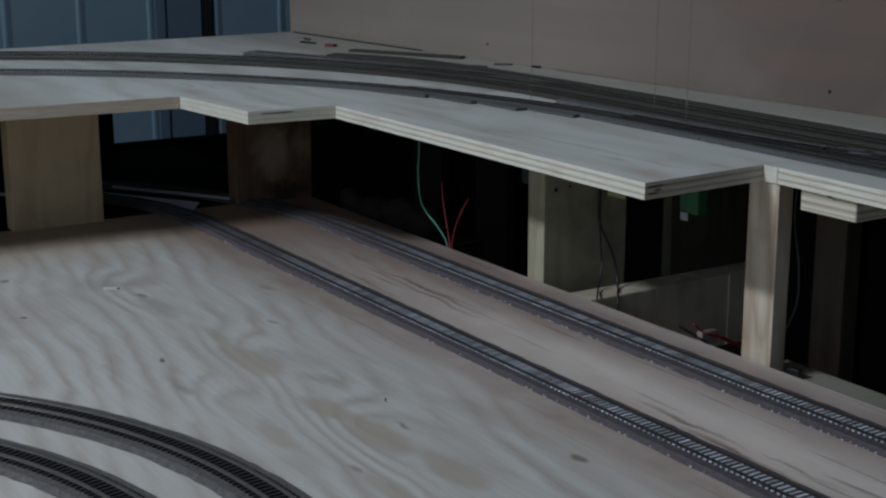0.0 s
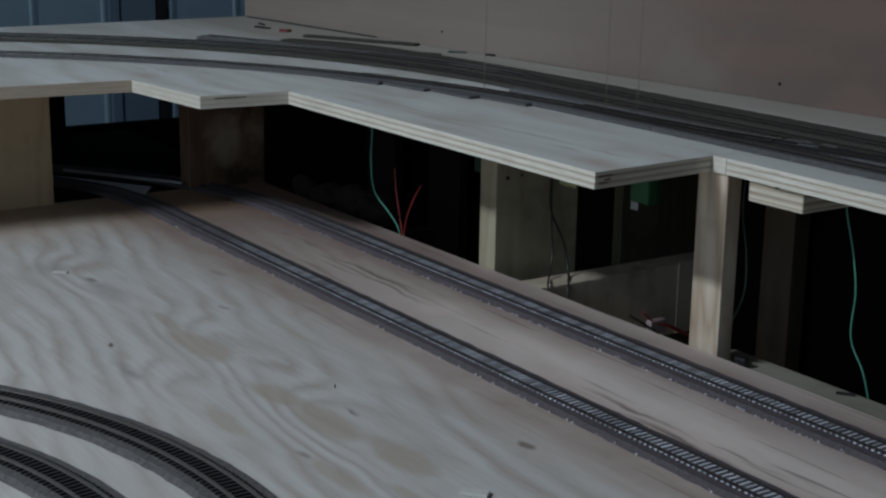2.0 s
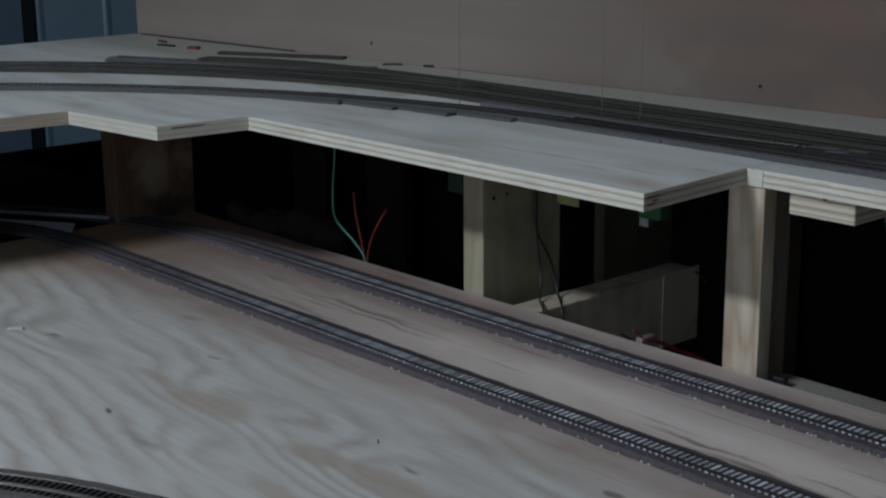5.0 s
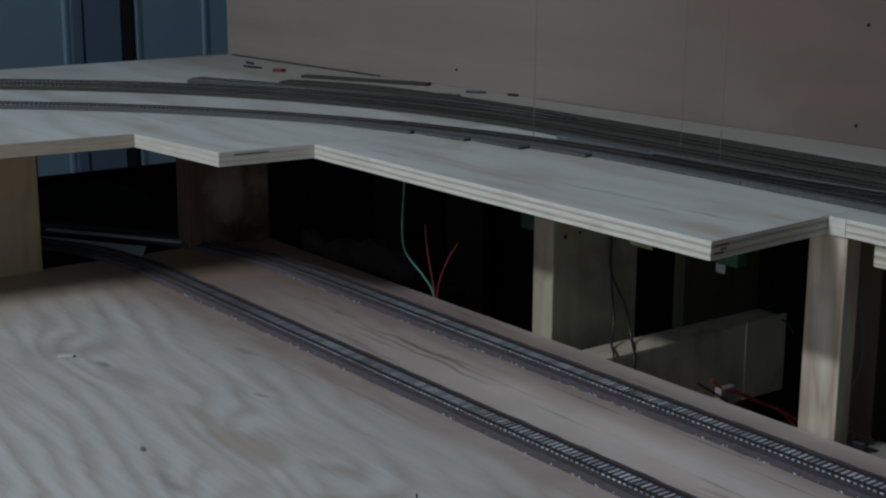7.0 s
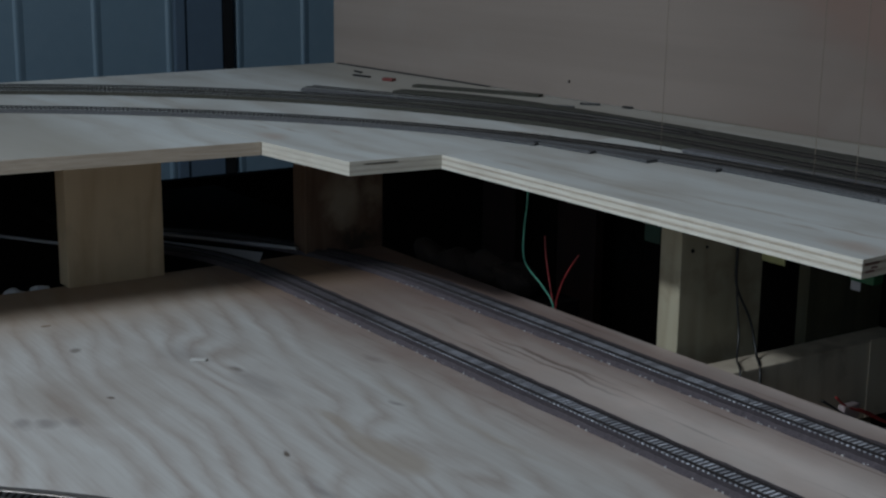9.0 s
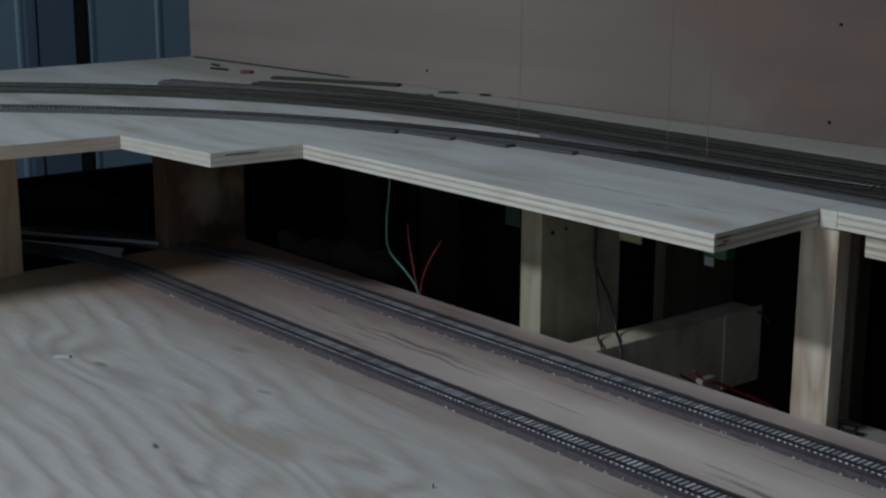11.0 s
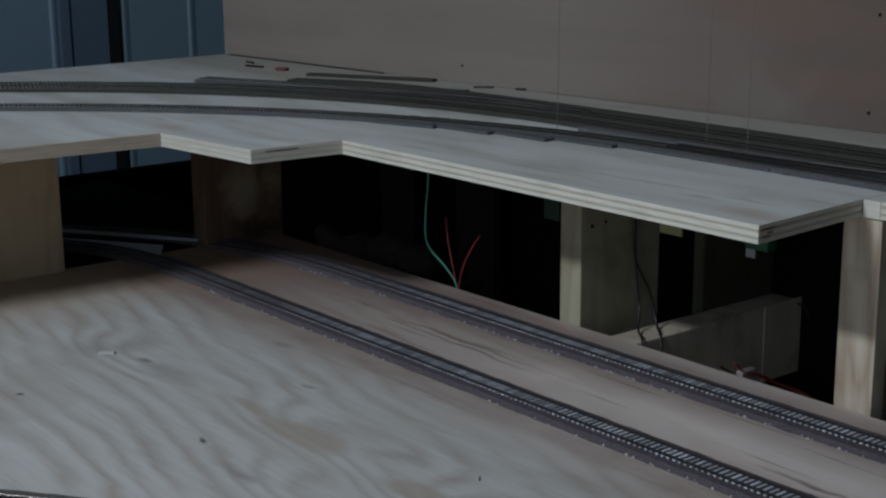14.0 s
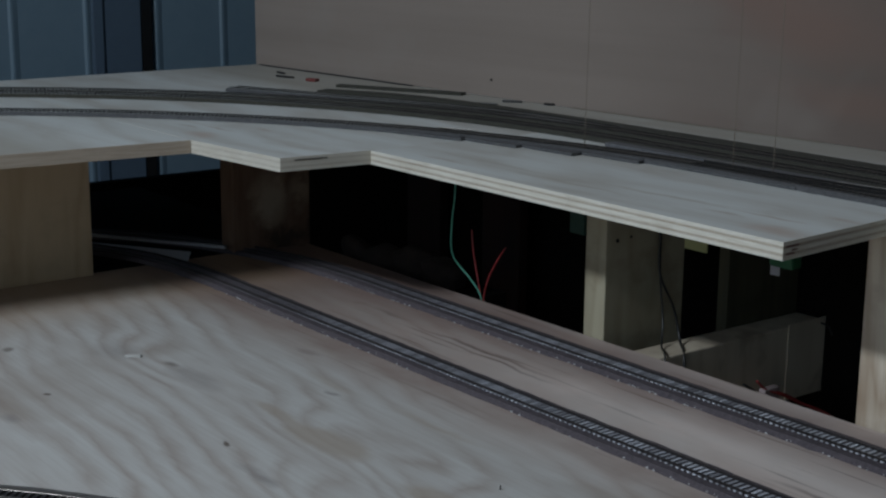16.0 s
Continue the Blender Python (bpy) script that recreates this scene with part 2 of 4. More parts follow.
KNOT = (0.10, 0.07, 0.05)
FIG = (0.40, 0.338, 0.28)
SMOKE = (0.22, 0.19, 0.185)
M_TABLE = plywood("table_veneer", (0.585, 0.578, 0.555), (0.33, 0.262, 0.225), (0.24, 0.17, 0.12), stretch=(1.3, 2.6, 2.6), rot=(0, 0, radians(10)), bands=5.5, lines=31.0, contrast=0.74, stain_and_shade=True, swirls=((-0.60, -0.275, 0.13, 0.05, 1.3), (-0.29, -0.258, 0.16, 0.05, 2.0), (-0.06, -0.262, 0.18, 0.06, 2.6), (-0.53, -0.49, 0.12, 0.05, 0.8), (-0.18, -0.345, 0.1, 0.04, 1.2), (0.14, -0.26, 0.1, 0.05, 1.8)), figure=(
    (-0.285, -0.268, 0.070, 0.024, FIG, 0.75, 0.4), (-0.38, -0.262, 0.06, 0.009, FIG, 0.7, 0.5),
    (-0.115, -0.268, 0.050, 0.018, FIG, 0.75, 0.4), (-0.03, -0.265, 0.065, 0.022, FIG, 0.75, 0.4), (0.07, -0.249, 0.055, 0.018, FIG, 0.7, 0.4), (-0.08, -0.337, 0.05, 0.013, FIG, 0.65, 0.5),
    (0.075, -0.314, 0.055, 0.012, FIG, 0.65, 0.5), (0.135, -0.288, 0.035, 0.010, FIG, 0.6, 0.5), (-0.25, -0.165, 0.10, 0.007, FIG, 0.6, 0.8), (-0.42, -0.175, 0.07, 0.008, FIG, 0.5, 0.8),
    (-0.573, -0.277, 0.018, 0.007, KNOT, 0.6, 0.8), (-0.52, -0.278, 0.06, 0.020, SMOKE, 0.35, 0.6), (-0.65, -0.30, 0.05, 0.030, SMOKE, 0.4, 0.8), (-0.334, -0.346, 0.007, 0.004, KNOT, 0.9, 0.6),
    (0.104, -0.146, 0.010, 0.006, KNOT, 0.85, 0.6), (-0.234, -0.363, 0.026, 0.009, SMOKE, 0.6, 0.8), (-0.262, -0.358, 0.03, 0.012, SMOKE, 0.4, 0.9),
    (-0.843, -0.388, 0.006, 0.005, KNOT, 0.9, 0.5), (-0.529, -0.518, 0.020, 0.012, SMOKE, 0.55, 0.7), (-0.516, -0.498, 0.020, 0.012, SMOKE, 0.6, 0.7), (-0.503, -0.478, 0.018, 0.010, SMOKE, 0.5, 0.8), (-0.721, -0.391, 0.009, 0.006, KNOT, 0.6, 0.6),
    (-0.555, -0.42, 0.007, 0.004, KNOT, 0.9, 0.6), (-0.524, -0.135, 0.022, 0.009, SMOKE, 0.6, 0.8), (-0.04, -0.233, 0.018, 0.004, SMOKE, 0.8, 0.7), (0.025, -0.316, 0.014, 0.005, SMOKE, 0.7, 0.7),
    (-0.39, -0.19, 0.014, 0.005, SMOKE, 0.6, 0.7), (-0.66, 0.03, 0.022, 0.008, KNOT, 0.5, 0.6)))
# the first, broad ellipse turns the deck browner along the backdrop
M_DECK = plywood("deck_veneer", (0.665, 0.69, 0.675), (0.46, 0.43, 0.385), (0.36, 0.315, 0.26), stretch=(1.1, 4.0, 4.0), bands=5.0, lines=12.0, contrast=0.8, figure=(
    (-0.3, 0.50, 1.9, 0.165, (0.37, 0.34, 0.29), 0.8, 0.55), (-0.035, 0.03, 0.04, 0.02, (0.48, 0.37, 0.31), 0.6, 0.8), (-0.11, 0.055, 0.03, 0.005, (0.40, 0.34, 0.28), 0.7, 0.8), (-0.07, 0.075, 0.05, 0.005, (0.42, 0.35, 0.29), 0.7, 0.8), (-0.2, 0.075, 0.12, 0.006, (0.43, 0.39, 0.33), 0.7, 0.8), (-0.3, 0.045, 0.10, 0.005, (0.43, 0.39, 0.33), 0.6, 0.8), (-0.42, 0.06, 0.15, 0.007, (0.44, 0.41, 0.36), 0.6, 0.8), (-0.5, 0.03, 0.05, 0.006, (0.42, 0.36, 0.3), 0.6, 0.8), (-0.03, 0.12, 0.03, 0.006, (0.45, 0.36, 0.3), 0.6, 0.8)))
M_PLY_LONG = timber("long_grain_ply", (0.70, 0.68, 0.61), (0.54, 0.50, 0.42), (8.0, 8.0, 300.0), 0.25, (0.3, 0.23, 0.17))
M_PLY_PALE = timber("pale_ply", (0.62, 0.59, 0.52), (0.52, 0.48, 0.41), (8.0, 8.0, 300.0), 0.25, (0.35, 0.29, 0.23))
M_PLY_PALE_END = timber("pale_end_ply", (0.54, 0.505, 0.435), (0.45, 0.41, 0.34), (60.0, 60.0, 300.0), 0.3, (0.3, 0.24, 0.19))
M_PLY_END = timber("end_grain_ply", (0.49, 0.435, 0.355), (0.36, 0.305, 0.24), (60.0, 60.0, 300.0), 0.4, (0.17, 0.12, 0.085))
M_PLY_BROWN = timber("brown_edge_ply", (0.46, 0.385, 0.31), (0.38, 0.31, 0.24), (8.0, 8.0, 160.0), 0.25, (0.3, 0.23, 0.17))
M_TABLE_EDGE = ply_edge("table_sawn_edge", 0.0, 0.018, (0.5, 0.42, 0.33), (0.2, 0.14, 0.1))
M_STRIP_EDGE = ply_edge("offcut_sawn_edge", 0.1836, 0.021, (0.66, 0.62, 0.52), (0.3, 0.24, 0.17))
M_PINE = timber("pine_post", (0.63, 0.56, 0.455), (0.33, 0.235, 0.16), (16.0, 16.0, 1.8), 0.6, (0.24, 0.15, 0.10))
M_OLD = timber("brown_timber", (0.54, 0.415, 0.275), (0.46, 0.34, 0.215), (14.0, 14.0, 1.6), 0.3, (0.2, 0.15, 0.09))
M_POST = timber("pale_post_timber", (0.375, 0.34, 0.245), (0.30, 0.265, 0.185), (10.0, 10.0, 1.3), 0.7, (0.14, 0.10, 0.06))


def burnt(name):
    """Brown timber scorched black in runs, with a rubbed pale patch low on it."""
    m, nt, b = start(name, 0.7)
    p = coords(nt)
    fine = noise_tex(nt, coords(nt, (60, 60, 9)), 1.0, 4.0)
    col = ramp(nt, fine, [(0.3, (0.12, 0.068, 0.045)), (0.7, (0.19, 0.12, 0.08))])
    warp = noise_tex(nt, p, 30.0, 4.0, 0.6)
    flat = nt.nodes.new("ShaderNodeCombineXYZ")
    nt.links.new(calc(nt, "MULTIPLY_ADD", warp, 0.05, axis(nt, p, 1)), flat.inputs[0])
    nt.links.new(calc(nt, "MULTIPLY_ADD", warp, 0.06, axis(nt, p, 2)), flat.inputs[1])
    for cy, cz, ry, rz, c, am in ((0.09, 0.07, 0.040, 0.045, (0.40, 0.33, 0.25), 0.75), (0.145, 0.085, 0.025, 0.035, (0.36, 0.29, 0.21), 0.6), (0.13, 0.145, 0.018, 0.045, (0.012, 0.008, 0.006), 0.95),
                                  (0.165, 0.165, 0.022, 0.05, (0.012, 0.008, 0.006), 0.9), (0.085, 0.17, 0.022, 0.03, (0.03, 0.018, 0.012), 0.7), (0.12, 0.02, 0.06, 0.02, (0.03, 0.02, 0.014), 0.8)):
        col = mix(nt, calc(nt, "MULTIPLY", ellipse(nt, flat.outputs[0], cy + 0.025, cz + 0.03, ry, rz, 0.7), am), col, c)
    nt.links.new(col, b.inputs["Base Color"])
    bump(nt, b, fine, 0.3, 0.0008)
    return m


M_JOIST = timber("stained_grey_timber", (0.56, 0.49, 0.385), (0.42, 0.35, 0.265), (9.0, 9.0, 1.3), 0.85, (0.15, 0.105, 0.07))
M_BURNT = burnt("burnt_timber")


def backdrop(name):
    """Brown board, greyer at one end and darkened at the other for light falloff, with broad reddish stains and faint
    drawn-out streaks.
    """
    m, nt, b = start(name, 0.7)
    p = coords(nt)
    cloud = noise_tex(nt, coords(nt, (1.5, 1.5, 3.2)), 2.2, 3.0, 0.5, 0.5)
    streak = noise_tex(nt, coords(nt, (1.2, 1.2, 30)), 1.0, 4.0, 0.55)
    col = ramp(nt, streak, [(0.3, (0.235, 0.192, 0.165)), (0.7, (0.27, 0.222, 0.192))])
    # darkening towards +x puts the lamp's falloff into the board's colour
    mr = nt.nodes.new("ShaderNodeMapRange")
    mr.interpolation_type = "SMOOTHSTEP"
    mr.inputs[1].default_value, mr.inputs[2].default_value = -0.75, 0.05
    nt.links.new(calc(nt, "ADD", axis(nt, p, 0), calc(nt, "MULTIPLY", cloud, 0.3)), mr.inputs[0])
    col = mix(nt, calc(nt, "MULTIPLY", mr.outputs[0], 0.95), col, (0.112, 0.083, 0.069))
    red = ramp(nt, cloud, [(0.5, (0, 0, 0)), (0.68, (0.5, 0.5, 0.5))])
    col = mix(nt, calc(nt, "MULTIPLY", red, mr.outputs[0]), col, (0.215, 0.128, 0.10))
    flat = nt.nodes.new("ShaderNodeCombineXYZ")
    nt.links.new(calc(nt, "MULTIPLY_ADD", cloud, 0.16, axis(nt, p, 0)), flat.inputs[0])
    nt.links.new(calc(nt, "MULTIPLY_ADD", cloud, 0.10, axis(nt, p, 2)), flat.inputs[1])
    for cx, cz, rx, rz, am in ((-0.30, 0.385, 0.15, 0.06, 0.6), (-0.08, 0.36, 0.16, 0.05, 0.5), (-0.36, 0.45, 0.10, 0.06, 0.55), (-0.2, 0.30, 0.2, 0.03, 0.4)):
        col = mix(nt, calc(nt, "MULTIPLY", ellipse(nt, flat.outputs[0], cx, cz, rx, rz, 0.7), am), col, (0.19, 0.115, 0.09))
    pale = ramp(nt, noise_tex(nt, p, 5.0, 3.0), [(0.55, (0, 0, 0)), (0.75, (0.35, 0.35, 0.35))])
    col = mix(nt, pale, col, (0.29, 0.26, 0.235))
    nt.links.new(col, b.inputs["Base Color"])
    bump(nt, b, streak, 0.15, 0.0008)
    return m


M_BACK = backdrop("backdrop_hardboard")
M_BED = speckle("cork_roadbed", (0.036, 0.030, 0.035), (0.118, 0.098, 0.11), 330.0, 0.85, 0.0, 0.0012, 0.9)
M_BED_GREY = speckle("grey_roadbed", (0.035, 0.032, 0.032), (0.15, 0.142, 0.138), 220.0, 0.9, 0.0, 0.0012, 0.8)
M_BED_SLATE = speckle("slate_grey_roadbed", (0.035, 0.036, 0.039), (0.125, 0.125, 0.13), 300.0, 0.95)
M_BED_OLIVE = speckle("brown_roadbed", (0.022, 0.021, 0.016), (0.062, 0.06, 0.047), 300.0, 0.95)


def worn(name, a, c, rough):
    """Moulded plastic, each piece a little lighter or darker, with dust."""
    m, nt, b = start(name, rough)
    info = nt.nodes.new("ShaderNodeObjectInfo")
    dust = noise_tex(nt, nt.nodes.new("ShaderNodeNewGeometry").outputs["Position"], 300.0, 3.0)
    col = ramp(nt, calc(nt, "ADD", calc(nt, "MULTIPLY", info.outputs["Random"], 0.6), calc(nt, "MULTIPLY", dust, 0.5)), [(0.15, a), (0.85, c)])
    # purple-brown in patches, and all over towards the far end
    place = nt.nodes.new("ShaderNodeNewGeometry").outputs["Position"]
    cloud = noise_tex(nt, place, 24.0, 3.0, 0.6)
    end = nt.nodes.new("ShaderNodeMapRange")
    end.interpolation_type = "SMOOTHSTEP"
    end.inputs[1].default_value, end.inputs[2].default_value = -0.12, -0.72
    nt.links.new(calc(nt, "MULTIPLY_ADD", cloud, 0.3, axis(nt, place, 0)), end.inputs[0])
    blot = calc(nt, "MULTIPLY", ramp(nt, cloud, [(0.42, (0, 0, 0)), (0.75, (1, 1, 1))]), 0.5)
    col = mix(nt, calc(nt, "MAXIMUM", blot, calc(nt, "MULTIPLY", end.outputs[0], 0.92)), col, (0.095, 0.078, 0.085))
    nt.links.new(col, b.inputs["Base Color"])
    return m


# pale tone stands in for light reflected off glossy sleepers
M_SLEEPER = worn("pale_sheen_sleeper", (0.24, 0.245, 0.27), (0.74, 0.76, 0.83), 0.35)
M_SLEEPER_DARK = plain("dark_sleeper", (0.025, 0.024, 0.026), 0.5)


def sheen_graded(name, bare, dark_tone):
    """Sleepers coloured pale along the curve to imitate a grazing sheen, and dark on the straight."""
    m, nt, b = start(name, 0.4)
    p = coords(nt)
    cloud = noise_tex(nt, p, 12.0, 4.0, 0.6)
    mr = nt.nodes.new("ShaderNodeMapRange")
    mr.interpolation_type = "SMOOTHSTEP"
    mr.inputs[1].default_value, mr.inputs[2].default_value = 0.25, 0.95
    nt.links.new(calc(nt, "MULTIPLY_ADD", cloud, 0.3, axis(nt, p, 0)), mr.inputs[0])
    # bare is the pale tone that stands for reflected light
    col = mix(nt, mr.outputs[0], bare, dark_tone)
    nt.links.new(mix(nt, calc(nt, "MULTIPLY", cloud, 0.5), col, dark_tone), b.inputs["Base Color"])
    return m


M_SLEEPER_BROWN = sheen_graded("sheen_graded_sleeper", (0.52, 0.53, 0.52), (0.075, 0.073, 0.068))
M_GLUE = plain("white_glue", (0.55, 0.54, 0.54), 0.3)
M_RAIL = plain("painted_rail", (0.05, 0.045, 0.045), 0.35, 0.3)
M_RAIL_DECK = plain("dull_steel_rail", (0.045, 0.045, 0.045), 0.25, 0.6)
M_RAIL_LIGHT = plain("nickel_rail", (0.34, 0.32, 0.30), 0.3, 0.8)
M_STEEL = speckle("blue_grey_sheet_steel", (0.15, 0.225, 0.285), (0.175, 0.25, 0.31), 30.0, 0.42, 0.0, 0.0003, 0.1)
M_STEEL_DARK = plain("dark_steel", (0.03, 0.035, 0.045), 0.5)
M_FLOOR = speckle("concrete_floor", (0.16, 0.155, 0.15), (0.26, 0.25, 0.24), 40.0)
# near-black that stands in for the deep shade under the deck
M_DARK = speckle("under_deck_shade", (0.004, 0.0035, 0.0035), (0.008, 0.007, 0.0065), 60.0, 1.0)
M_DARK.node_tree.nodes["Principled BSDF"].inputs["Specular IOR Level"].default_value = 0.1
M_STRIPMETAL = plain("dull_metal", (0.32, 0.33, 0.36), 0.5)
M_SHEET = plain("grey_card", (0.62, 0.64, 0.70), 0.4)
M_BLACK = plain("black_plastic", (0.015, 0.015, 0.016), 0.4)
M_GREEN_WIRE = plain("green_insulation", (0.08, 0.30, 0.22), 0.4)
M_RED_WIRE = plain("red_insulation", (0.27, 0.035, 0.035), 0.4)
M_GREEN = plain("green_plastic", (0.02, 0.115, 0.05), 0.6)
M_YELLOW = plain("yellow_tape", (0.30, 0.31, 0.14), 0.6)
M_WHITE = plain("white_plastic", (0.62, 0.61, 0.58), 0.5)
M_REDTAG = plain("red_plastic", (0.19, 0.045, 0.04), 0.5)
M_GLOSS = speckle("glossy_grey_plastic", (0.045, 0.05, 0.055), (0.11, 0.125, 0.135), 90.0, 0.12, 0.0, 0.001, 0.6)
M_SCRAP = speckle("brown_foam", (0.006, 0.003, 0.0025), (0.036, 0.022, 0.016), 40.0)
M_KNOT = plain("reddish_ply", (0.20, 0.12, 0.10), 0.8)
# timber darkened by colour for the shade under the deck
M_SHADED_TIMBER = timber("shaded_timber", (0.10, 0.075, 0.055), (0.06, 0.042, 0.03), (14.0, 14.0, 2.0), 0.6, (0.02, 0.014, 0.01))
M_THREAD = plain("brown_thread", (0.20, 0.165, 0.13), 0.8)
M_SCREW = plain("black_screw", (0.02, 0.02, 0.02), 0.4, 0.5)


# ---- building helpers ----
def mesh_from(name, bm, mats):
    me = bpy.data.meshes.new(name)
    bm.normal_update()
    bm.to_mesh(me)
    bm.free()
    for mt in (mats if isinstance(mats, (list, tuple)) else [mats]):
        me.materials.append(mt)
    return me


def part(name, bm, mats, parent=None, label=""):
    ob = new(name, mesh_from(name, bm, mats))
    ob.parent = parent
    return tagged(ob, label)


def thing(name, bm, mats, label, category, group="", kind=""):
    return tagged(part(name, bm, mats), label, category, group, kind)


def base(name, at, label, category, group="", kind=""):
    ob = new(name)
    ob.empty_display_size = 0.02
    ob.location = at
    return tagged(ob, label, category, group, kind)


def box(x0, x1, y0, y1, z0, z1, bev=0.0015, bm=None, m=None):
    own = bmesh.new()
    bmesh.ops.create_cube(own, size=1.0)
    for v in own.verts:
        v.co = Vector(((x0 + x1) / 2 + v.co.x * (x1 - x0), (y0 + y1) / 2 + v.co.y * (y1 - y0), (z0 + z1) / 2 + v.co.z * (z1 - z0)))
    if bev:
        bmesh.ops.bevel(own, geom=own.edges[:], offset=bev, segments=2, affect="EDGES", profile=0.6)
    if m is not None:
        own.transform(m)
    if bm is None:
        return own
    me = bpy.data.meshes.new("tmp")
    own.to_mesh(me)
    own.free()
    bm.from_mesh(me)
    bpy.data.meshes.remove(me)
    return bm


def slab(outline, z0, z1, bev=0.001):
    """A board of any outline; faces that look up or down get slot 0, its sawn edges slot 1."""
    bm = bmesh.new()
    lo = [bm.verts.new((x, y, z0)) for x, y in outline]
    hi = [bm.verts.new((x, y, z1)) for x, y in outline]
    bm.faces.new(hi)
    bm.faces.new(lo[::-1])
    for i in range(len(outline)):
        j = (i + 1) % len(outline)
        bm.faces.new((lo[i], lo[j], hi[j], hi[i]))
    bmesh.ops.recalc_face_normals(bm, faces=bm.faces[:])
    if bev:
        bmesh.ops.bevel(bm, geom=bm.edges[:], offset=bev, segments=1, affect="EDGES")
    bm.normal_update()
    for f in bm.faces:
        f.material_index = 0 if abs(f.normal.z) > 0.9 else 1
    return bm


def smooth(points, n=8):
    """A Catmull-Rom line through the points."""
    p = [Vector(q) for q in points]
    p = [2 * p[0] - p[1], *p, 2 * p[-1] - p[-2]]
    out = []
    for i in range(1, len(p) - 2):
        for k in range(n):
            t = k / n
            out.append(0.5 * (2 * p[i] + (p[i + 1] - p[i - 1]) * t + (2 * p[i - 1] - 5 * p[i] + 4 * p[i + 1] - p[i + 2]) * t * t
                              + (3 * p[i] - p[i - 1] - 3 * p[i + 1] + p[i + 2]) * t ** 3))
    return out + [p[-2]]


def tube(points, r, sides=8, n=8):
    line = smooth(points, n)
    bm = bmesh.new()
    rings = []
    up = Vector((0.3, 0.2, 1)).normalized()
    for i, c in enumerate(line):
        d = (line[min(i + 1, len(line) - 1)] - line[max(i - 1, 0)]).normalized()
        a = d.cross(up if abs(d.dot(up)) < 0.95 else Vector((1, 0, 0))).normalized()
        b = d.cross(a)
        rings.append([bm.verts.new(c + r * (math.cos(k * math.tau / sides) * a + math.sin(k * math.tau / sides) * b)) for k in range(sides)])
    for q, w in zip(rings, rings[1:]):
        for k in range(sides):
            f = bm.faces.new((q[k], q[(k + 1) % sides], w[(k + 1) % sides], w[k]))
            f.smooth = True
    bm.faces.new(rings[0][::-1])
    bm.faces.new(rings[-1])
    bmesh.ops.recalc_face_normals(bm, faces=bm.faces[:])
    return bm


def even(points, step):
    """The line through the points, cut at even steps: place and heading of each cut."""
    line = [Vector((*q, 0)) if len(q) == 2 else Vector(q) for q in points]
    out, left = [], 0.0
    for a, b in zip(line, line[1:]):
        d = (b - a)
        ln = d.length
        s = left
        while s < ln:
            out.append((a + d * (s / ln), math.atan2(d.y, d.x)))
            s += step
        left = s - ln
    return out


def sweep(points, section, z, jitter=0.0, seed=1):
    """A bar whose section, as (offset to the left, height), is drawn along the line."""
    rnd = random.Random(seed)
    bm = bmesh.new()
    rings = []
    for p, h in even(points, 0.012):
        nx, ny = -math.sin(h), math.cos(h)
        rings.append([bm.verts.new((p.x + nx * (o + rnd.uniform(-jitter, jitter)), p.y + ny * (o + rnd.uniform(-jitter, jitter)), z + u)) for o, u in section])
    k = len(section)
    for q, w in zip(rings, rings[1:]):
        for i in range(k):
            bm.faces.new((q[i], w[i], w[(i + 1) % k], q[(i + 1) % k]))
    bm.faces.new(rings[0])
    bm.faces.new(rings[-1][::-1])
    bmesh.ops.recalc_face_normals(bm, faces=bm.faces[:])
    return bm


BED_H = 0.0045


def bed_section(w):
    return [(-w / 2, 0.0), (-w / 2 + 0.004, BED_H), (w / 2 - 0.004, BED_H), (w / 2, 0.0)]


def rail_section(o):
    return [(o - 0.0011, 0), (o - 0.0011, 0.0006), (o - 0.0004, 0.0009), (o - 0.0005, 0.0019), (o - 0.0005, 0.0027),
            (o + 0.0005, 0.0027), (o + 0.0005, 0.0019), (o + 0.0004, 0.0009), (o + 0.0011, 0.0006), (o + 0.0011, 0)]


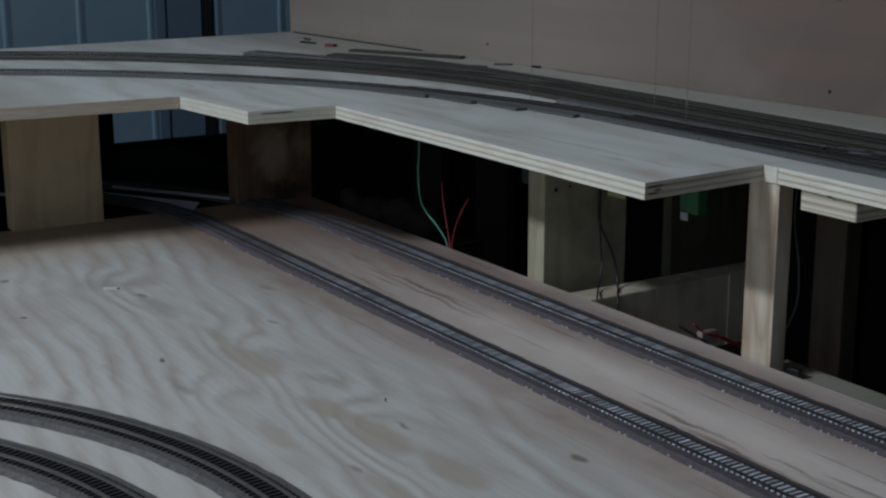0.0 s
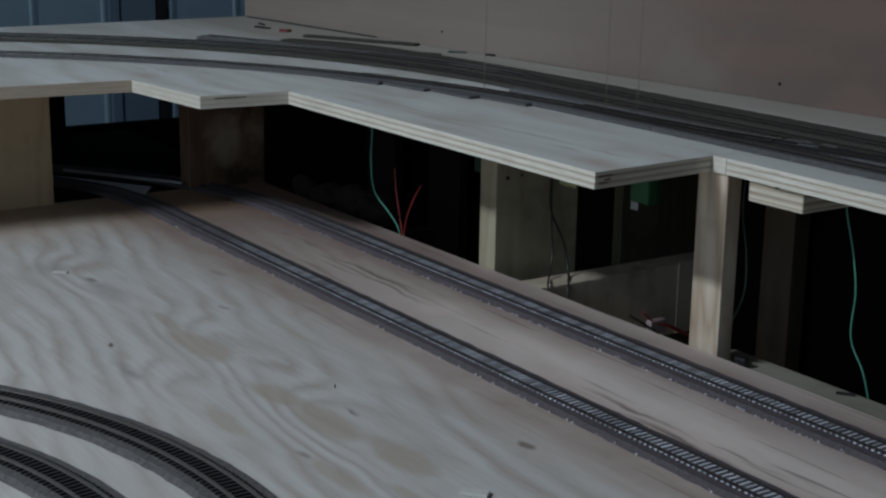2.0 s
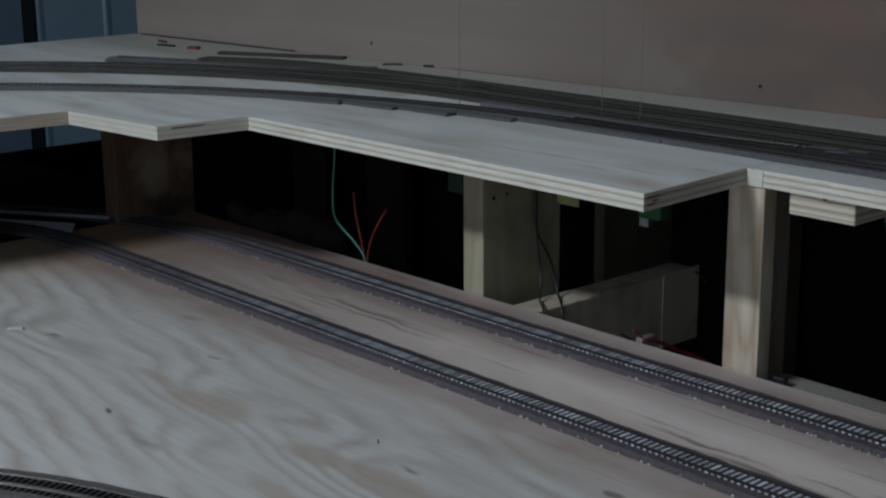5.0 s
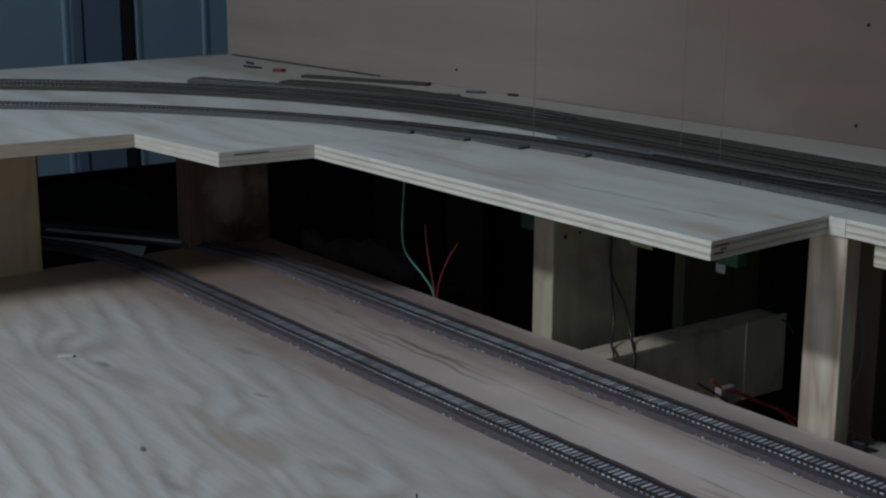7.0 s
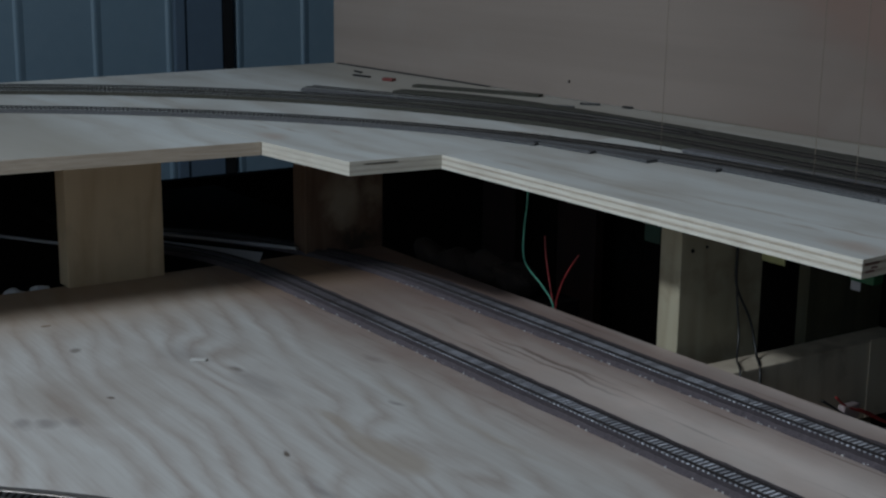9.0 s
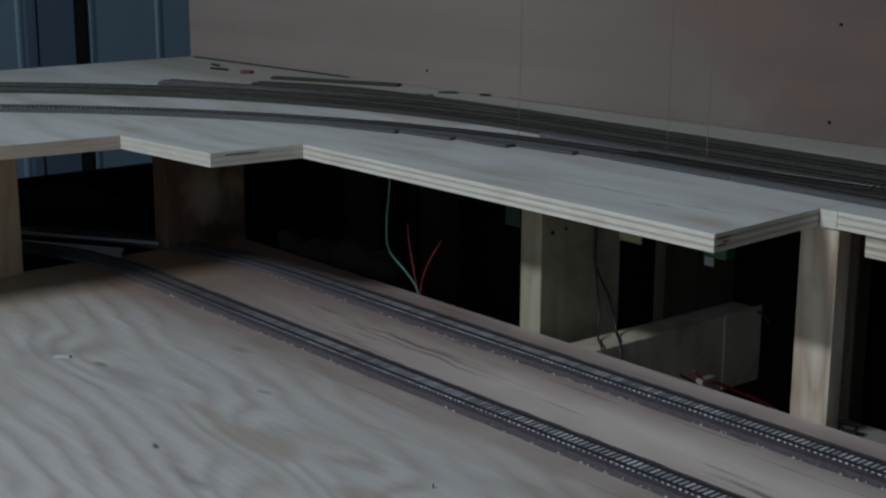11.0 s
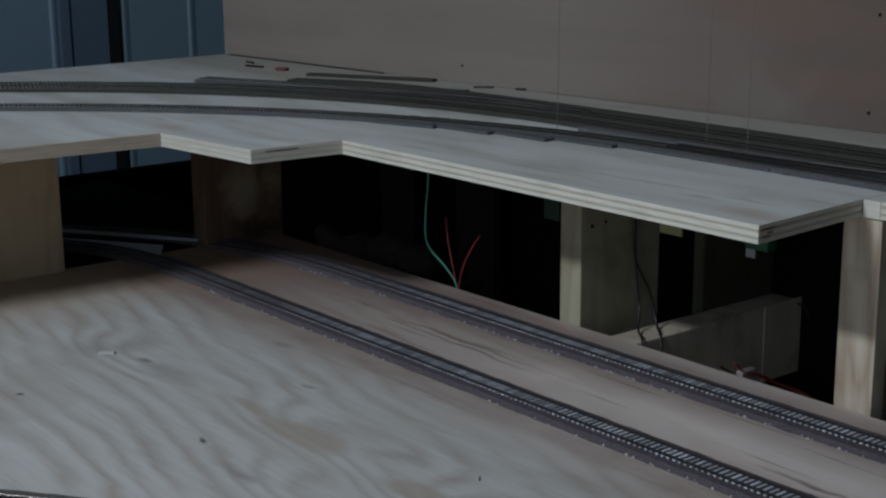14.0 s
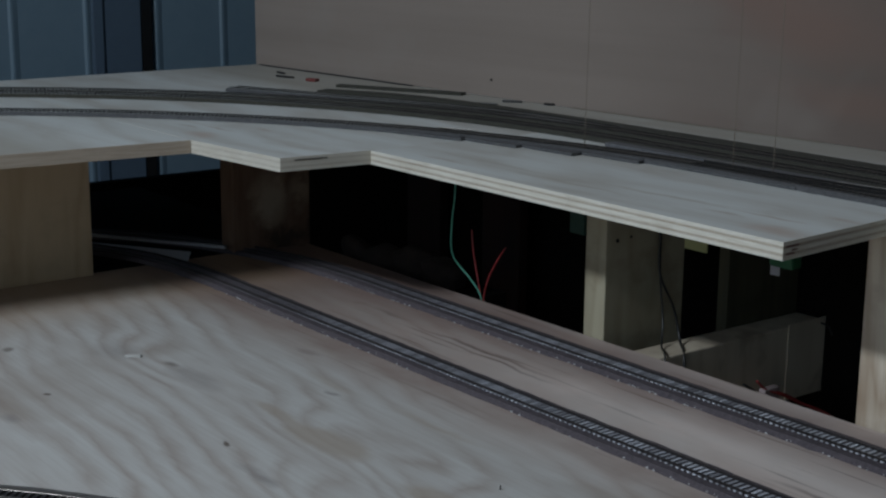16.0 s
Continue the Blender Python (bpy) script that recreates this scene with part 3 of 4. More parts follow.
def track(points, z, label, bed, sleeper, rail, width=0.047, single=None, bare_bed=True, seed=1, glue=None, half=0.0145, thick=0.0019, tall=1.0, head=None):
    """A line of model track: cork bed, two rails and its sleepers; those within the stretch single are parts one by one."""
    ob = base("model_track", (*points[0][:2], z), label, "model track", "model railway tracks")
    inv = Matrix.Translation(-ob.location)

    def put(name, bm, mt, lab=""):
        bm.transform(inv)
        return part(name, bm, mt, ob, lab)
    if bare_bed:
        put("roadbed", sweep(points, bed_section(width), z + 0.0003, 0.0009, seed), bed)
    top = z + BED_H + 0.0003
    for side in (-0.00875, 0.00875):
        bar = sweep(points, [(o, u * tall) for o, u in rail_section(side)], top + thick - 0.0001)
        bar.normal_update()
        for f in bar.faces:
            f.material_index = int(f.normal.z > 0.8 and max(v.co.z for v in f.verts) > top + thick + 0.002 * tall)
        put("rail", bar, [rail, head or rail])
    small = box(-0.0015, 0.0015, -half, half, 0.0, thick, 0.0)
    sl = mesh_from("sleeper", small, sleeper)
    rest = bmesh.new()
    rnd = random.Random(seed)
    for p, h in even(points, 0.0064):
        m = Matrix.Translation((p.x, p.y, top)) @ Matrix.Rotation(h + rnd.uniform(-0.025, 0.025), 4, "Z")
        if single and single[0] < p.x < single[1]:
            o = new("sleeper", sl)
            o.parent = ob
            o.matrix_local = inv @ m
        else:
            rest.from_mesh(sl)
            bmesh.ops.transform(rest, matrix=m, verts=rest.verts[-8:])
    if glue:
        blobs = bmesh.new()
        for p, h in even(points, 0.004):
            if rnd.random() < 0.4 and glue[0] < p.x < glue[1]:
                o = width / 2 - rnd.uniform(-0.001, 0.004)
                at = Matrix.Translation((p.x - math.sin(h) * o, p.y + math.cos(h) * o, z + 0.001)) @ Matrix.Diagonal((rnd.uniform(0.0004, 0.0018), rnd.uniform(0.0004, 0.0010), 0.0011, 1))
                bmesh.ops.create_icosphere(blobs, subdivisions=1, radius=1.0, matrix=at)
        tagged(put("glue_flecks", blobs, M_GLUE), "dried white glue flecks", kind="stuff")
    if len(rest.verts):
        tagged(put("sleepers", rest, sleeper), kind="stuff")
    return ob


def arc(cx, cy, r, a0, a1, n=40):
    return [(cx + r * math.cos(radians(a0 + (a1 - a0) * i / n)), cy + r * math.sin(radians(a0 + (a1 - a0) * i / n))) for i in range(n + 1)]


def setting(name, bm, mats, label, category):
    return thing(name, bm, mats, label, category, kind="structure")


# ---- the shed ----
FLOOR = -0.88
setting("floor", box(-2.5, 3.4, -3.5, 1.6, FLOOR - 0.1, FLOOR, 0), M_FLOOR, "grey concrete shed floor in deep shade", "floor")


def ribbed(y0, y1, z0, z1, x):
    """Sheet steel with narrow upright ribs, looking towards +x."""
    prof = []
    y = y0
    while y < y1:
        prof += [(y, 0.0), (y + 0.005, 0.004), (y + 0.010, 0.004), (y + 0.022, 0.0)]
        y += 0.168
    bm = bmesh.new()
    cols = [[bm.verts.new((x + d, yy, zz)) for zz in (z0, z1)] + [bm.verts.new((x - 0.004 + d, yy, zz)) for zz in (z1, z0)] for yy, d in prof]
    for a, b in zip(cols, cols[1:]):
        for i in range(4):
            bm.faces.new((a[i], b[i], b[(i + 1) % 4], a[(i + 1) % 4]))
    bm.faces.new(cols[0][::-1])
    bm.faces.new(cols[-1])
    bmesh.ops.recalc_face_normals(bm, faces=bm.faces[:])
    return bm


setting("wall_west", ribbed(-3.326, 1.55, FLOOR, 2.4, -2.24), M_STEEL, "blue-grey ribbed sheet steel shed wall", "wall")
# the remaining walls and the roof are unseen, added to enclose the light
setting("wall_north", box(-2.3, 3.4, 1.45, 1.5, FLOOR, 2.4, 0), M_STEEL, "blue-grey sheet steel shed wall behind the backdrop", "wall")
setting("wall_east", box(3.3, 3.35, -3.5, 1.5, FLOOR, 2.4, 0), M_STEEL, "blue-grey sheet steel shed wall", "wall")
bm = box(-2.3, -0.4, -3.5, -3.45, FLOOR, 2.4, 0)
box(2.4, 3.35, -3.5, -3.45, FLOOR, 2.4, 0, bm)
box(-0.4, 2.4, -3.5, -3.45, 2.0, 2.4, 0, bm)
setting("wall_south", bm, M_STEEL, "unseen sheet steel shed wall with an opening made for the fill light", "wall")
setting("ceiling", box(-2.3, 3.4, -3.5, 1.5, 2.4, 2.45, 0), M_STEEL_DARK, "dark unlined shed roof", "ceiling")
# a steel stud on the far wall, and a black strip standing in for the dark gap beside it
bm = box(-2.232, -2.218, 0.384, 0.408, FLOOR, 2.4, 0.002)
box(-2.232, -2.224, 0.408, 0.500, FLOOR, 2.4, 0.002, bm)
thing("steel_stud", bm, plain("shaded_blue_steel", (0.10, 0.145, 0.20), 0.5), "dark blue steel channel stud on the shed wall", "stud")
thing("gap_strip", box(-2.238, -2.228, 0.504, 0.529, FLOOR, 2.4, 0.002), M_BLACK, "black strip standing in for the dark gap beside the steel stud", "strip")

# ---- the lower board ----
TABLE = [(1.5, -0.85), (1.5, 0.157), (-1.0, 0.157), (-1.0, -0.85)]
setting("plywood_baseboard", slab(TABLE, -0.018, 0.0), [M_TABLE, M_TABLE_EDGE], "pale plywood baseboard with flowing grain, brown overspray and painted shade at its far end", "baseboard")


# the board's black is the deck's shade put into its colour
setting("far_baseboard", slab([(-1.001, -0.17), (-1.001, 0.157), (-1.55, 0.157), (-1.55, -0.17)], -0.018, 0.0), [M_DARK, M_DARK], "far board carrying both tracks, the deck's shade put into its colour", "baseboard")

# ---- tracks on the lower board ----
far1 = smooth([(-0.86, -0.061), (-0.95, -0.066), (-1.05, -0.085), (-1.15, -0.13), (-1.22, -0.155)], 8)
T1 = [(0.9, -0.061), (0.5, -0.061), (0.2, -0.061), (-0.2, -0.061), (-0.6, -0.061)] + [(p.x, p.y) for p in far1]
far2 = smooth([(-0.66, 0.0915), (-0.78, 0.090), (-0.90, 0.078), (-1.02, 0.045), (-1.15, -0.02), (-1.27, -0.12)], 8)
T2 = [(0.9, 0.0915), (0.5, 0.0915), (0.1, 0.0915), (-0.3, 0.0915)] + [(p.x, p.y) for p in far2]
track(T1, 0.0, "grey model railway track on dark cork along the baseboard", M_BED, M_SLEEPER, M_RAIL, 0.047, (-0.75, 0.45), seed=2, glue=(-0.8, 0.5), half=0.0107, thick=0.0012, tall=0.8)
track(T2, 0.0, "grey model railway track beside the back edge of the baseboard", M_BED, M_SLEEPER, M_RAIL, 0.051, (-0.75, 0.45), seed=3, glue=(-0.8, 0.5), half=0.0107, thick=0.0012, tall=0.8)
track(arc(0.085, -1.01, 0.609, 150, 70), 0.0, "curved dark-sleepered model track on grey roadbed", M_BED_GREY, M_SLEEPER_DARK, M_RAIL_LIGHT, 0.054, (-0.6, 0.6), seed=4)
track(arc(0.085, -1.01, 0.515, 150, 70), 0.0, "inner curved dark-sleepered model track on grey roadbed", M_BED_GREY, M_SLEEPER_DARK, M_RAIL_LIGHT, 0.054, (-0.6, 0.6), seed=5)

# ---- the raised deck: four plywood boards ----
Z0, Z1 = 0.184, 0.2
WALL = lambda x: 0.493 + 0.058 * (x + 0.242)
boards = (
    ([(-1.50, -0.9), (-0.845, -0.9), (-0.7895, -0.1325), (-1.548, -0.1325)], "pale plywood deck board with a sawn brown front edge"),
    ([(-1.548, -0.1315), (-0.788, -0.1315), (-0.612, -0.115), (-0.602, 0.0), (-0.602, WALL(-0.602)), (-1.576, WALL(-1.576))], "pale plywood deck board with a slit in its edge"),
    ([(-0.601, 0.0), (0.0, 0.0), (-0.0105, 0.16), (-0.0105, WALL(0)), (-0.601, WALL(-0.601))], "pale plywood deck board with clear layered edges"),
    ([(-0.0095, 0.1585), (1.3, 0.12), (1.3, WALL(1.3)), (-0.0095, WALL(0))], "pale plywood deck board carried by the pine post"),
)
PLIES = 5
rnd = random.Random(11)
for k, (outline, lab) in enumerate(boards):
    ob = base("plywood_deck", (*outline[1], Z0), lab, "deck board", "plywood deck boards")
    inv = Matrix.Translation(-ob.location)
    heights = (0.0, 0.0036, 0.0060, 0.0100, 0.0124, 0.0160)
    for n in range(PLIES):
        shift = Matrix.Translation((rnd.uniform(-0.0002, 0.0002) - (0.0004 if n % 2 and k > 1 else 0), rnd.uniform(-0.0001, 0.0002) + (0.0003 if n % 2 and k > 1 else 0), 0))
        bm = slab(outline, Z0 + heights[n], Z0 + heights[n + 1], 0.00015)
        for f in bm.faces:
            if f.material_index:
                f.material_index = 1 if n % 2 == 0 else 2
        bm.transform(inv @ shift)
        part("ply", bm, [M_DECK, *((M_PLY_BROWN, M_PLY_BROWN), (M_PLY_PALE, M_PLY_PALE_END), (M_PLY_LONG, M_PLY_END), (M_PLY_LONG, M_PLY_END))[k]], ob)
    if k == 1:
        bm = box(-0.001, 0.001, -0.0205, 0.0205, 0.1958, 0.1968, 0)
        bm.transform(inv @ Matrix.Translation((-0.6091, -0.0765, 0)) @ Matrix.Rotation(radians(-5), 4, "Z"))
        part("slit", bm, M_BLACK, ob, "dark void between two plies")
    if k == 2:
        for y0, y1, z in ((0.004, 0.022, 0.1945), (0.005, 0.016, 0.1882), (0.012, 0.02, 0.191)):
            bm = box(-0.002, 0.0004, y0, y1, z, z + 0.0016, 0)
            bm.transform(inv @ Matrix.Rotation(radians(3.75), 4, "Z"))
            part("knot", bm, M_KNOT, ob, "reddish broken ply at the corner")

# ---- backdrop board ----
bm = bmesh.new()
box(0, 3.1, 0.0, 0.012, 0.2, 1.15, 0.001, bm)
bm.transform(Matrix.Translation((-1.575, WALL(-1.575), 0)) @ Matrix.Rotation(math.atan(0.058), 4, "Z"))
setting("backdrop_board", bm, M_BACK, "brown hardboard backdrop with faint warm stains and light falloff in its colour, behind the tracks", "backdrop board")

# ---- tracks on the deck ----
A = [(p[0], p[1]) for p in arc(-0.25, -0.91, 1.133, 158, 90, 60)] + [(0.1, 0.223), (0.6, 0.223), (1.2, 0.223)]
B = [(p[0], p[1]) for p in arc(-0.5, -0.768, 1.053, 160, 90, 60)] + [(0.0, 0.285), (0.6, 0.285), (1.2, 0.285)]
C = [(p[0], p[1]) for p in arc(-0.5, -0.768, 1.1, 160, 90, 60)] + [(0.0, 0.332), (0.6, 0.332), (1.2, 0.332)]
D = [(p.x, p.y) for p in smooth([(-1.22, 0.17), (-1.08, 0.225), (-0.9, 0.29), (-0.72, 0.333), (-0.55, 0.34)], 6)]
track(A, 0.2, "dark model track curving along the plywood deck", M_BED_SLATE, M_SLEEPER_BROWN, M_RAIL_DECK, seed=6, thick=0.0006, tall=0.4, head=M_RAIL_LIGHT)
track(B, 0.2, "grey-bedded model track in the middle of the deck", M_BED_OLIVE, M_SLEEPER_BROWN, M_RAIL_DECK, seed=7, thick=0.0006, tall=0.4, head=M_RAIL_LIGHT)
track(C, 0.2004, "brown-bedded model track beside the backdrop", M_BED_OLIVE, M_SLEEPER_BROWN, M_RAIL_DECK, seed=8, thick=0.0006, tall=0.4, head=M_RAIL_LIGHT)
track(D, 0.2008, "short siding joining the track beside the backdrop", M_BED_SLATE, M_SLEEPER_BROWN, M_RAIL_DECK, seed=9, thick=0.0006, tall=0.4, head=M_RAIL_DECK)
E = [(p.x, p.y) for p in smooth([(-1.12, 0.268), (-1.0, 0.325), (-0.84, 0.353), (-0.565, 0.3655), (-0.3, 0.3665), (0.0, 0.362), (0.6, 0.355), (1.2, 0.35)], 6)]
thing("cork_strip", sweep(E, [(o, u * 0.9) for o, u in bed_section(0.036)], 0.2012, 0.0009, 12), M_BED_OLIVE, "bare dark brown cork strip behind the deck tracks", "cork strip")

X = [(p.x, p.y) for p in smooth([(-0.30, 0.2235), (-0.16, 0.228), (-0.02, 0.244), (0.12, 0.266), (0.26, 0.2805), (0.4, 0.2845)], 6)]
track(X, 0.2, "crossover track linking two tracks of the deck", M_BED_SLATE, M_SLEEPER_DARK, M_RAIL_DECK, seed=10, thick=0.0005, bare_bed=False, tall=0.9, head=M_RAIL_DECK)

# ---- posts and joists ----
post = base("timber_post", (-0.01, 0.17, 0.0), "pale knotty pine post at the corner of two decks", "post", "deck posts")
inv = Matrix.Translation((0.01, -0.17, 0))


def child(name, bm, mt, lab=""):
    bm.transform(inv)
    return part(name, bm, mt, post, lab)


child("shaft", box(-0.0315, 0.0095, 0.1605, 0.180, FLOOR, 0.1835, 0.0012), M_PINE)
child("tongue", box(-0.0095, 0.0085, 0.1572, 0.1588, 0.1838, 0.2, 0.0), M_PLY_LONG, "pine tongue let into the deck edge")

thing("timber_post", box(-0.405, -0.372, 0.159, 0.286, FLOOR, 0.1838, 0.0015), M_POST, "wide pale timber post behind the baseboard edge", "post", "deck posts")
thing("timber_post", box(-1.018, -0.985, -0.308, -0.178, -0.0, 0.1838, 0.0015), M_OLD, "wide brown timber post in shade under the deck", "post", "deck posts")
thing("timber_post", box(-1.02, -0.985, 0.032, 0.158, -0.0, 0.1838, 0.0015), M_BURNT, "dark-stained timber post with burnt marks under the deck", "post", "deck posts")
thing("timber_post", box(-0.206, -0.157, 0.445, 0.472, FLOOR, 0.1838, 0.0015), M_SHADED_TIMBER, "timber post far under the deck, shade put into its colour", "post", "deck posts")

# maroon lowered almost to black, so the colour carries the deep shade
M_MAROON = timber("shaded_maroon_timber", (0.020, 0.007, 0.006), (0.009, 0.003, 0.003), (12.0, 12.0, 1.6), 0.5, (0.004, 0.002, 0.002))
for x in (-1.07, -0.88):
    thing("timber_post", box(x, x + 0.085, 0.395, 0.412, FLOOR, 0.1836, 0.0015), M_MAROON, "maroon timber post far under the deck, darkened for the shade there", "post", "deck posts")
# olive tone kept this low to carry the deck's shadow
thing("board_offcut", box(-0.368, -0.352, 0.342, 0.472, FLOOR, 0.1836, 0.0015), timber("shaded_olive_board", (0.085, 0.078, 0.048), (0.055, 0.05, 0.032), (10.0, 10.0, 1.4), 0.5, (0.03, 0.024, 0.016)), "olive-brown board standing behind the joist, the deck's shade in its colour", "board")
thing("timber_joist", box(-0.35, -0.31, 0.16, 0.47, -0.105, -0.012, 0.002), M_JOIST, "pale timber joist running back under the deck", "joist")
setting("ledge", box(-0.03, 1.4, 0.1805, 0.226, -0.06, -0.016, 0.002), timber("ledge_timber", (0.30, 0.285, 0.24), (0.22, 0.205, 0.17), (1.5, 10.0, 10.0), 0.5), "grey timber ledge behind the baseboard", "ledge")
thing("plywood_offcut", slab([(0.035, 0.163), (0.104, 0.163), (0.104, 0.25), (0.035, 0.25)], 0.1625, 0.1836), [M_DECK, M_STRIP_EDGE], "plywood offcut screwed under the deck edge", "offcut")
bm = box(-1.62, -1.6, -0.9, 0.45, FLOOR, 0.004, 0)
# taller part added to keep the space under the deck black
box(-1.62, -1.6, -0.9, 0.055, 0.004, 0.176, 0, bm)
setting("dark_skirt", bm, M_DARK, "dark skirt beyond the deck, its taller part added for shade", "skirt")

# added panel whose black stands for the shade behind the posts
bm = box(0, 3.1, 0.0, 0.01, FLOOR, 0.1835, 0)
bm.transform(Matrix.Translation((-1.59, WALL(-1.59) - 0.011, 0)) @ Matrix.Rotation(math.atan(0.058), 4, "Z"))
setting("rear_shade_panel", bm, M_DARK, "added black panel standing in for the deep shade under the deck", "skirt")

for x, y in ((1.42, -0.8), (-0.95, -0.8), (1.42, 0.11), (-0.95, 0.11)):
    thing("trestle_post", box(x - 0.021, x + 0.021, y - 0.021, y + 0.021, FLOOR, -0.0182, 0.002), M_PINE, "plain pine trestle post under the baseboard", "trestle post", "trestle posts")
thing("trestle_post", box(-1.53, -1.49, -0.02, 0.02, FLOOR, -0.0182, 0.002), M_SHADED_TIMBER, "added timber trestle post under the far baseboard, coloured as in shade", "trestle post", "trestle posts")
thing("trestle_post", box(-1.54, -1.5, -0.86, -0.82, FLOOR, 0.1838, 0.002), M_SHADED_TIMBER, "added timber trestle post under the deck's end, coloured as in shade", "trestle post", "trestle posts")

# ---- wires ----
def wire(name, points, mt, label, r=0.0011):
    return thing(name, tube(points, r), mt, label, "wire", "loose wires")


wire("green_wire", [(-0.588, 0.115, 0.184), (-0.592, 0.117, 0.137), (-0.606, 0.124, 0.099), (-0.628, 0.143, 0.052), (-0.606, 0.154, 0.024), (-0.592, 0.160, 0.002), (-0.588, 0.162, -0.04)], M_GREEN_WIRE, "green insulated wire hanging below the deck")
wire("red_wire", [(-0.637, 0.18, 0.078), (-0.634, 0.18, 0.055), (-0.629, 0.18, 0.035), (-0.616, 0.18, -0.01), (-0.61, 0.18, -0.05)], M_RED_WIRE, "short dark red wire standing up behind the baseboard")
wire("red_wire", [(-0.570, 0.18, 0.067), (-0.587, 0.18, 0.046), (-0.603, 0.18, 0.020), (-0.612, 0.18, -0.01), (-0.61, 0.18, -0.05)], M_RED_WIRE, "red wire bent outwards behind the baseboard")
wire("black_wire", [(-0.366, 0.238, 0.184), (-0.366, 0.238, 0.105), (-0.362, 0.236, 0.067), (-0.35, 0.248, 0.028), (-0.335, 0.245, -0.007), (-0.306, 0.222, -0.022), (-0.304, 0.222, -0.12)], M_BLACK, "black wire hanging down the pale post", 0.0015)
wire("black_wire", [(-0.367, 0.24, 0.15), (-0.364, 0.238, 0.07), (-0.35, 0.231, 0.017), (-0.335, 0.215, -0.008), (-0.305, 0.19, -0.013), (-0.304, 0.19, -0.08)], M_BLACK, "thin black wire beside another on the post", 0.0012)
wire("green_wire", [(-0.005, 0.2, 0.184), (-0.006, 0.2, 0.138), (0.002, 0.2, 0.099), (0.003, 0.2, 0.058), (-0.012, 0.2, 0.021), (-0.03, 0.2, -0.02)], plain("grey_green_insulation", (0.10, 0.17, 0.14), 0.5), "grey-green wire looping behind the pine post", 0.0009)
wire("green_wire", [(0.076, 0.25, 0.184), (0.083, 0.25, 0.15), (0.095, 0.25, 0.112), (0.102, 0.25, 0.074), (0.101, 0.25, 0.028), (0.119, 0.25, -0.002), (0.129, 0.25, -0.028)], M_GREEN_WIRE, "long green wire hanging to the ledge", 0.0009)
for x, y in ((-0.445, 0.19), (-0.25, 0.221), (-0.196, 0.221)):
    wire("brown_thread", [(x, y, 0.208), (x + 0.003, y, 0.5), (x + 0.006, y, 1.1), (x + 0.008, y, 2.4)], M_THREAD, "fine brown thread hanging down to the deck track", 0.0004)

# ---- small things ----
thing("card_strip", slab([(-1.2, -0.12), (-1.03, -0.012), (-0.985, -0.04), (-1.09, -0.125)], 0.0005, 0.002, 0), [M_SHEET, M_SHEET], "grey card strip lying between the two tracks", "card")
clip = thing("green_clip", box(-0.178, -0.148, 0.2, 0.216, 0.118, 0.1835, 0.003), M_GREEN, "green plastic clip hanging under the deck", "clip")
part("tag", box(-0.174, -0.162, 0.1985, 0.1998, 0.110, 0.119, 0.0003), M_STRIPMETAL, clip, "white corner tag")
thing("green_clip", box(-0.478, -0.452, 0.2, 0.214, 0.100, 0.1835, 0.003), plain("dark_green_plastic", (0.012, 0.045, 0.032), 0.6), "small dark green clip under the deck", "clip")
thing("yellow_tape", box(-0.268, -0.237, 0.172, 0.174, 0.1235, 0.1836, 0.0003), M_YELLOW, "dull yellow tape hanging under the deck", "tape")


def lay(name, x, y, z, ln, wd, ht, turn, mt, label, category, group=""):
    """A small flat thing that lies at a place, turned by some degrees."""
    bm = box(-ln / 2, ln / 2, -wd / 2, wd / 2, 0, ht, min(wd, ht) * 0.25)
    bm.transform(Matrix.Translation((x, y, z)) @ Matrix.Rotation(radians(turn), 4, "Z"))
    return thing(name, bm, mt, label, category, group)


# loose bits on the deck beside the backdrop
lay("track_strip", -1.075, 0.383, 0.2002, 0.225, 0.017, 0.004, 25, M_BED_OLIVE, "long dark strip of roadbed lying on the deck", "strip")
lay("rail_joiner", -1.345, 0.338, 0.2002, 0.04, 0.006, 0.003, 12, M_BLACK, "short dark rail piece lying on the deck", "rail piece", "loose rail pieces")
lay("rail_joiner", -1.406, 0.367, 0.2002, 0.03, 0.005, 0.003, -10, M_BLACK, "short dark rail piece lying on the deck", "rail piece", "loose rail pieces")
lay("rail_joiner", -0.862, 0.434, 0.2002, 0.03, 0.004, 0.003, 40, M_BLACK, "short dark rail piece lying on the deck", "rail piece", "loose rail pieces")
lay("rail_joiner", -0.805, 0.456, 0.2002, 0.016, 0.006, 0.003, 15, M_BLACK, "short dark rail piece lying on the deck", "rail piece", "loose rail pieces")
lay("rail_joiner", -0.86, 0.385, 0.2002, 0.03, 0.005, 0.003, 30, M_BLACK, "short dark rail piece lying on the deck", "rail piece", "loose rail pieces")
lay("red_tag", -1.268, 0.344, 0.2002, 0.020, 0.012, 0.005, 20, M_REDTAG, "small red plastic tag lying on the deck", "tag")
lay("seam_strip", -1.335, 0.425, 0.2002, 0.44, 0.003, 0.002, 3.3, M_BLACK, "thin dark strip where backdrop and deck meet", "strip", "seam strips")
lay("seam_strip", -0.55, 0.4725, 0.2002, 0.42, 0.0022, 0.0016, 3.3, M_THREAD, "thin brown strip where backdrop and deck meet", "strip", "seam strips")
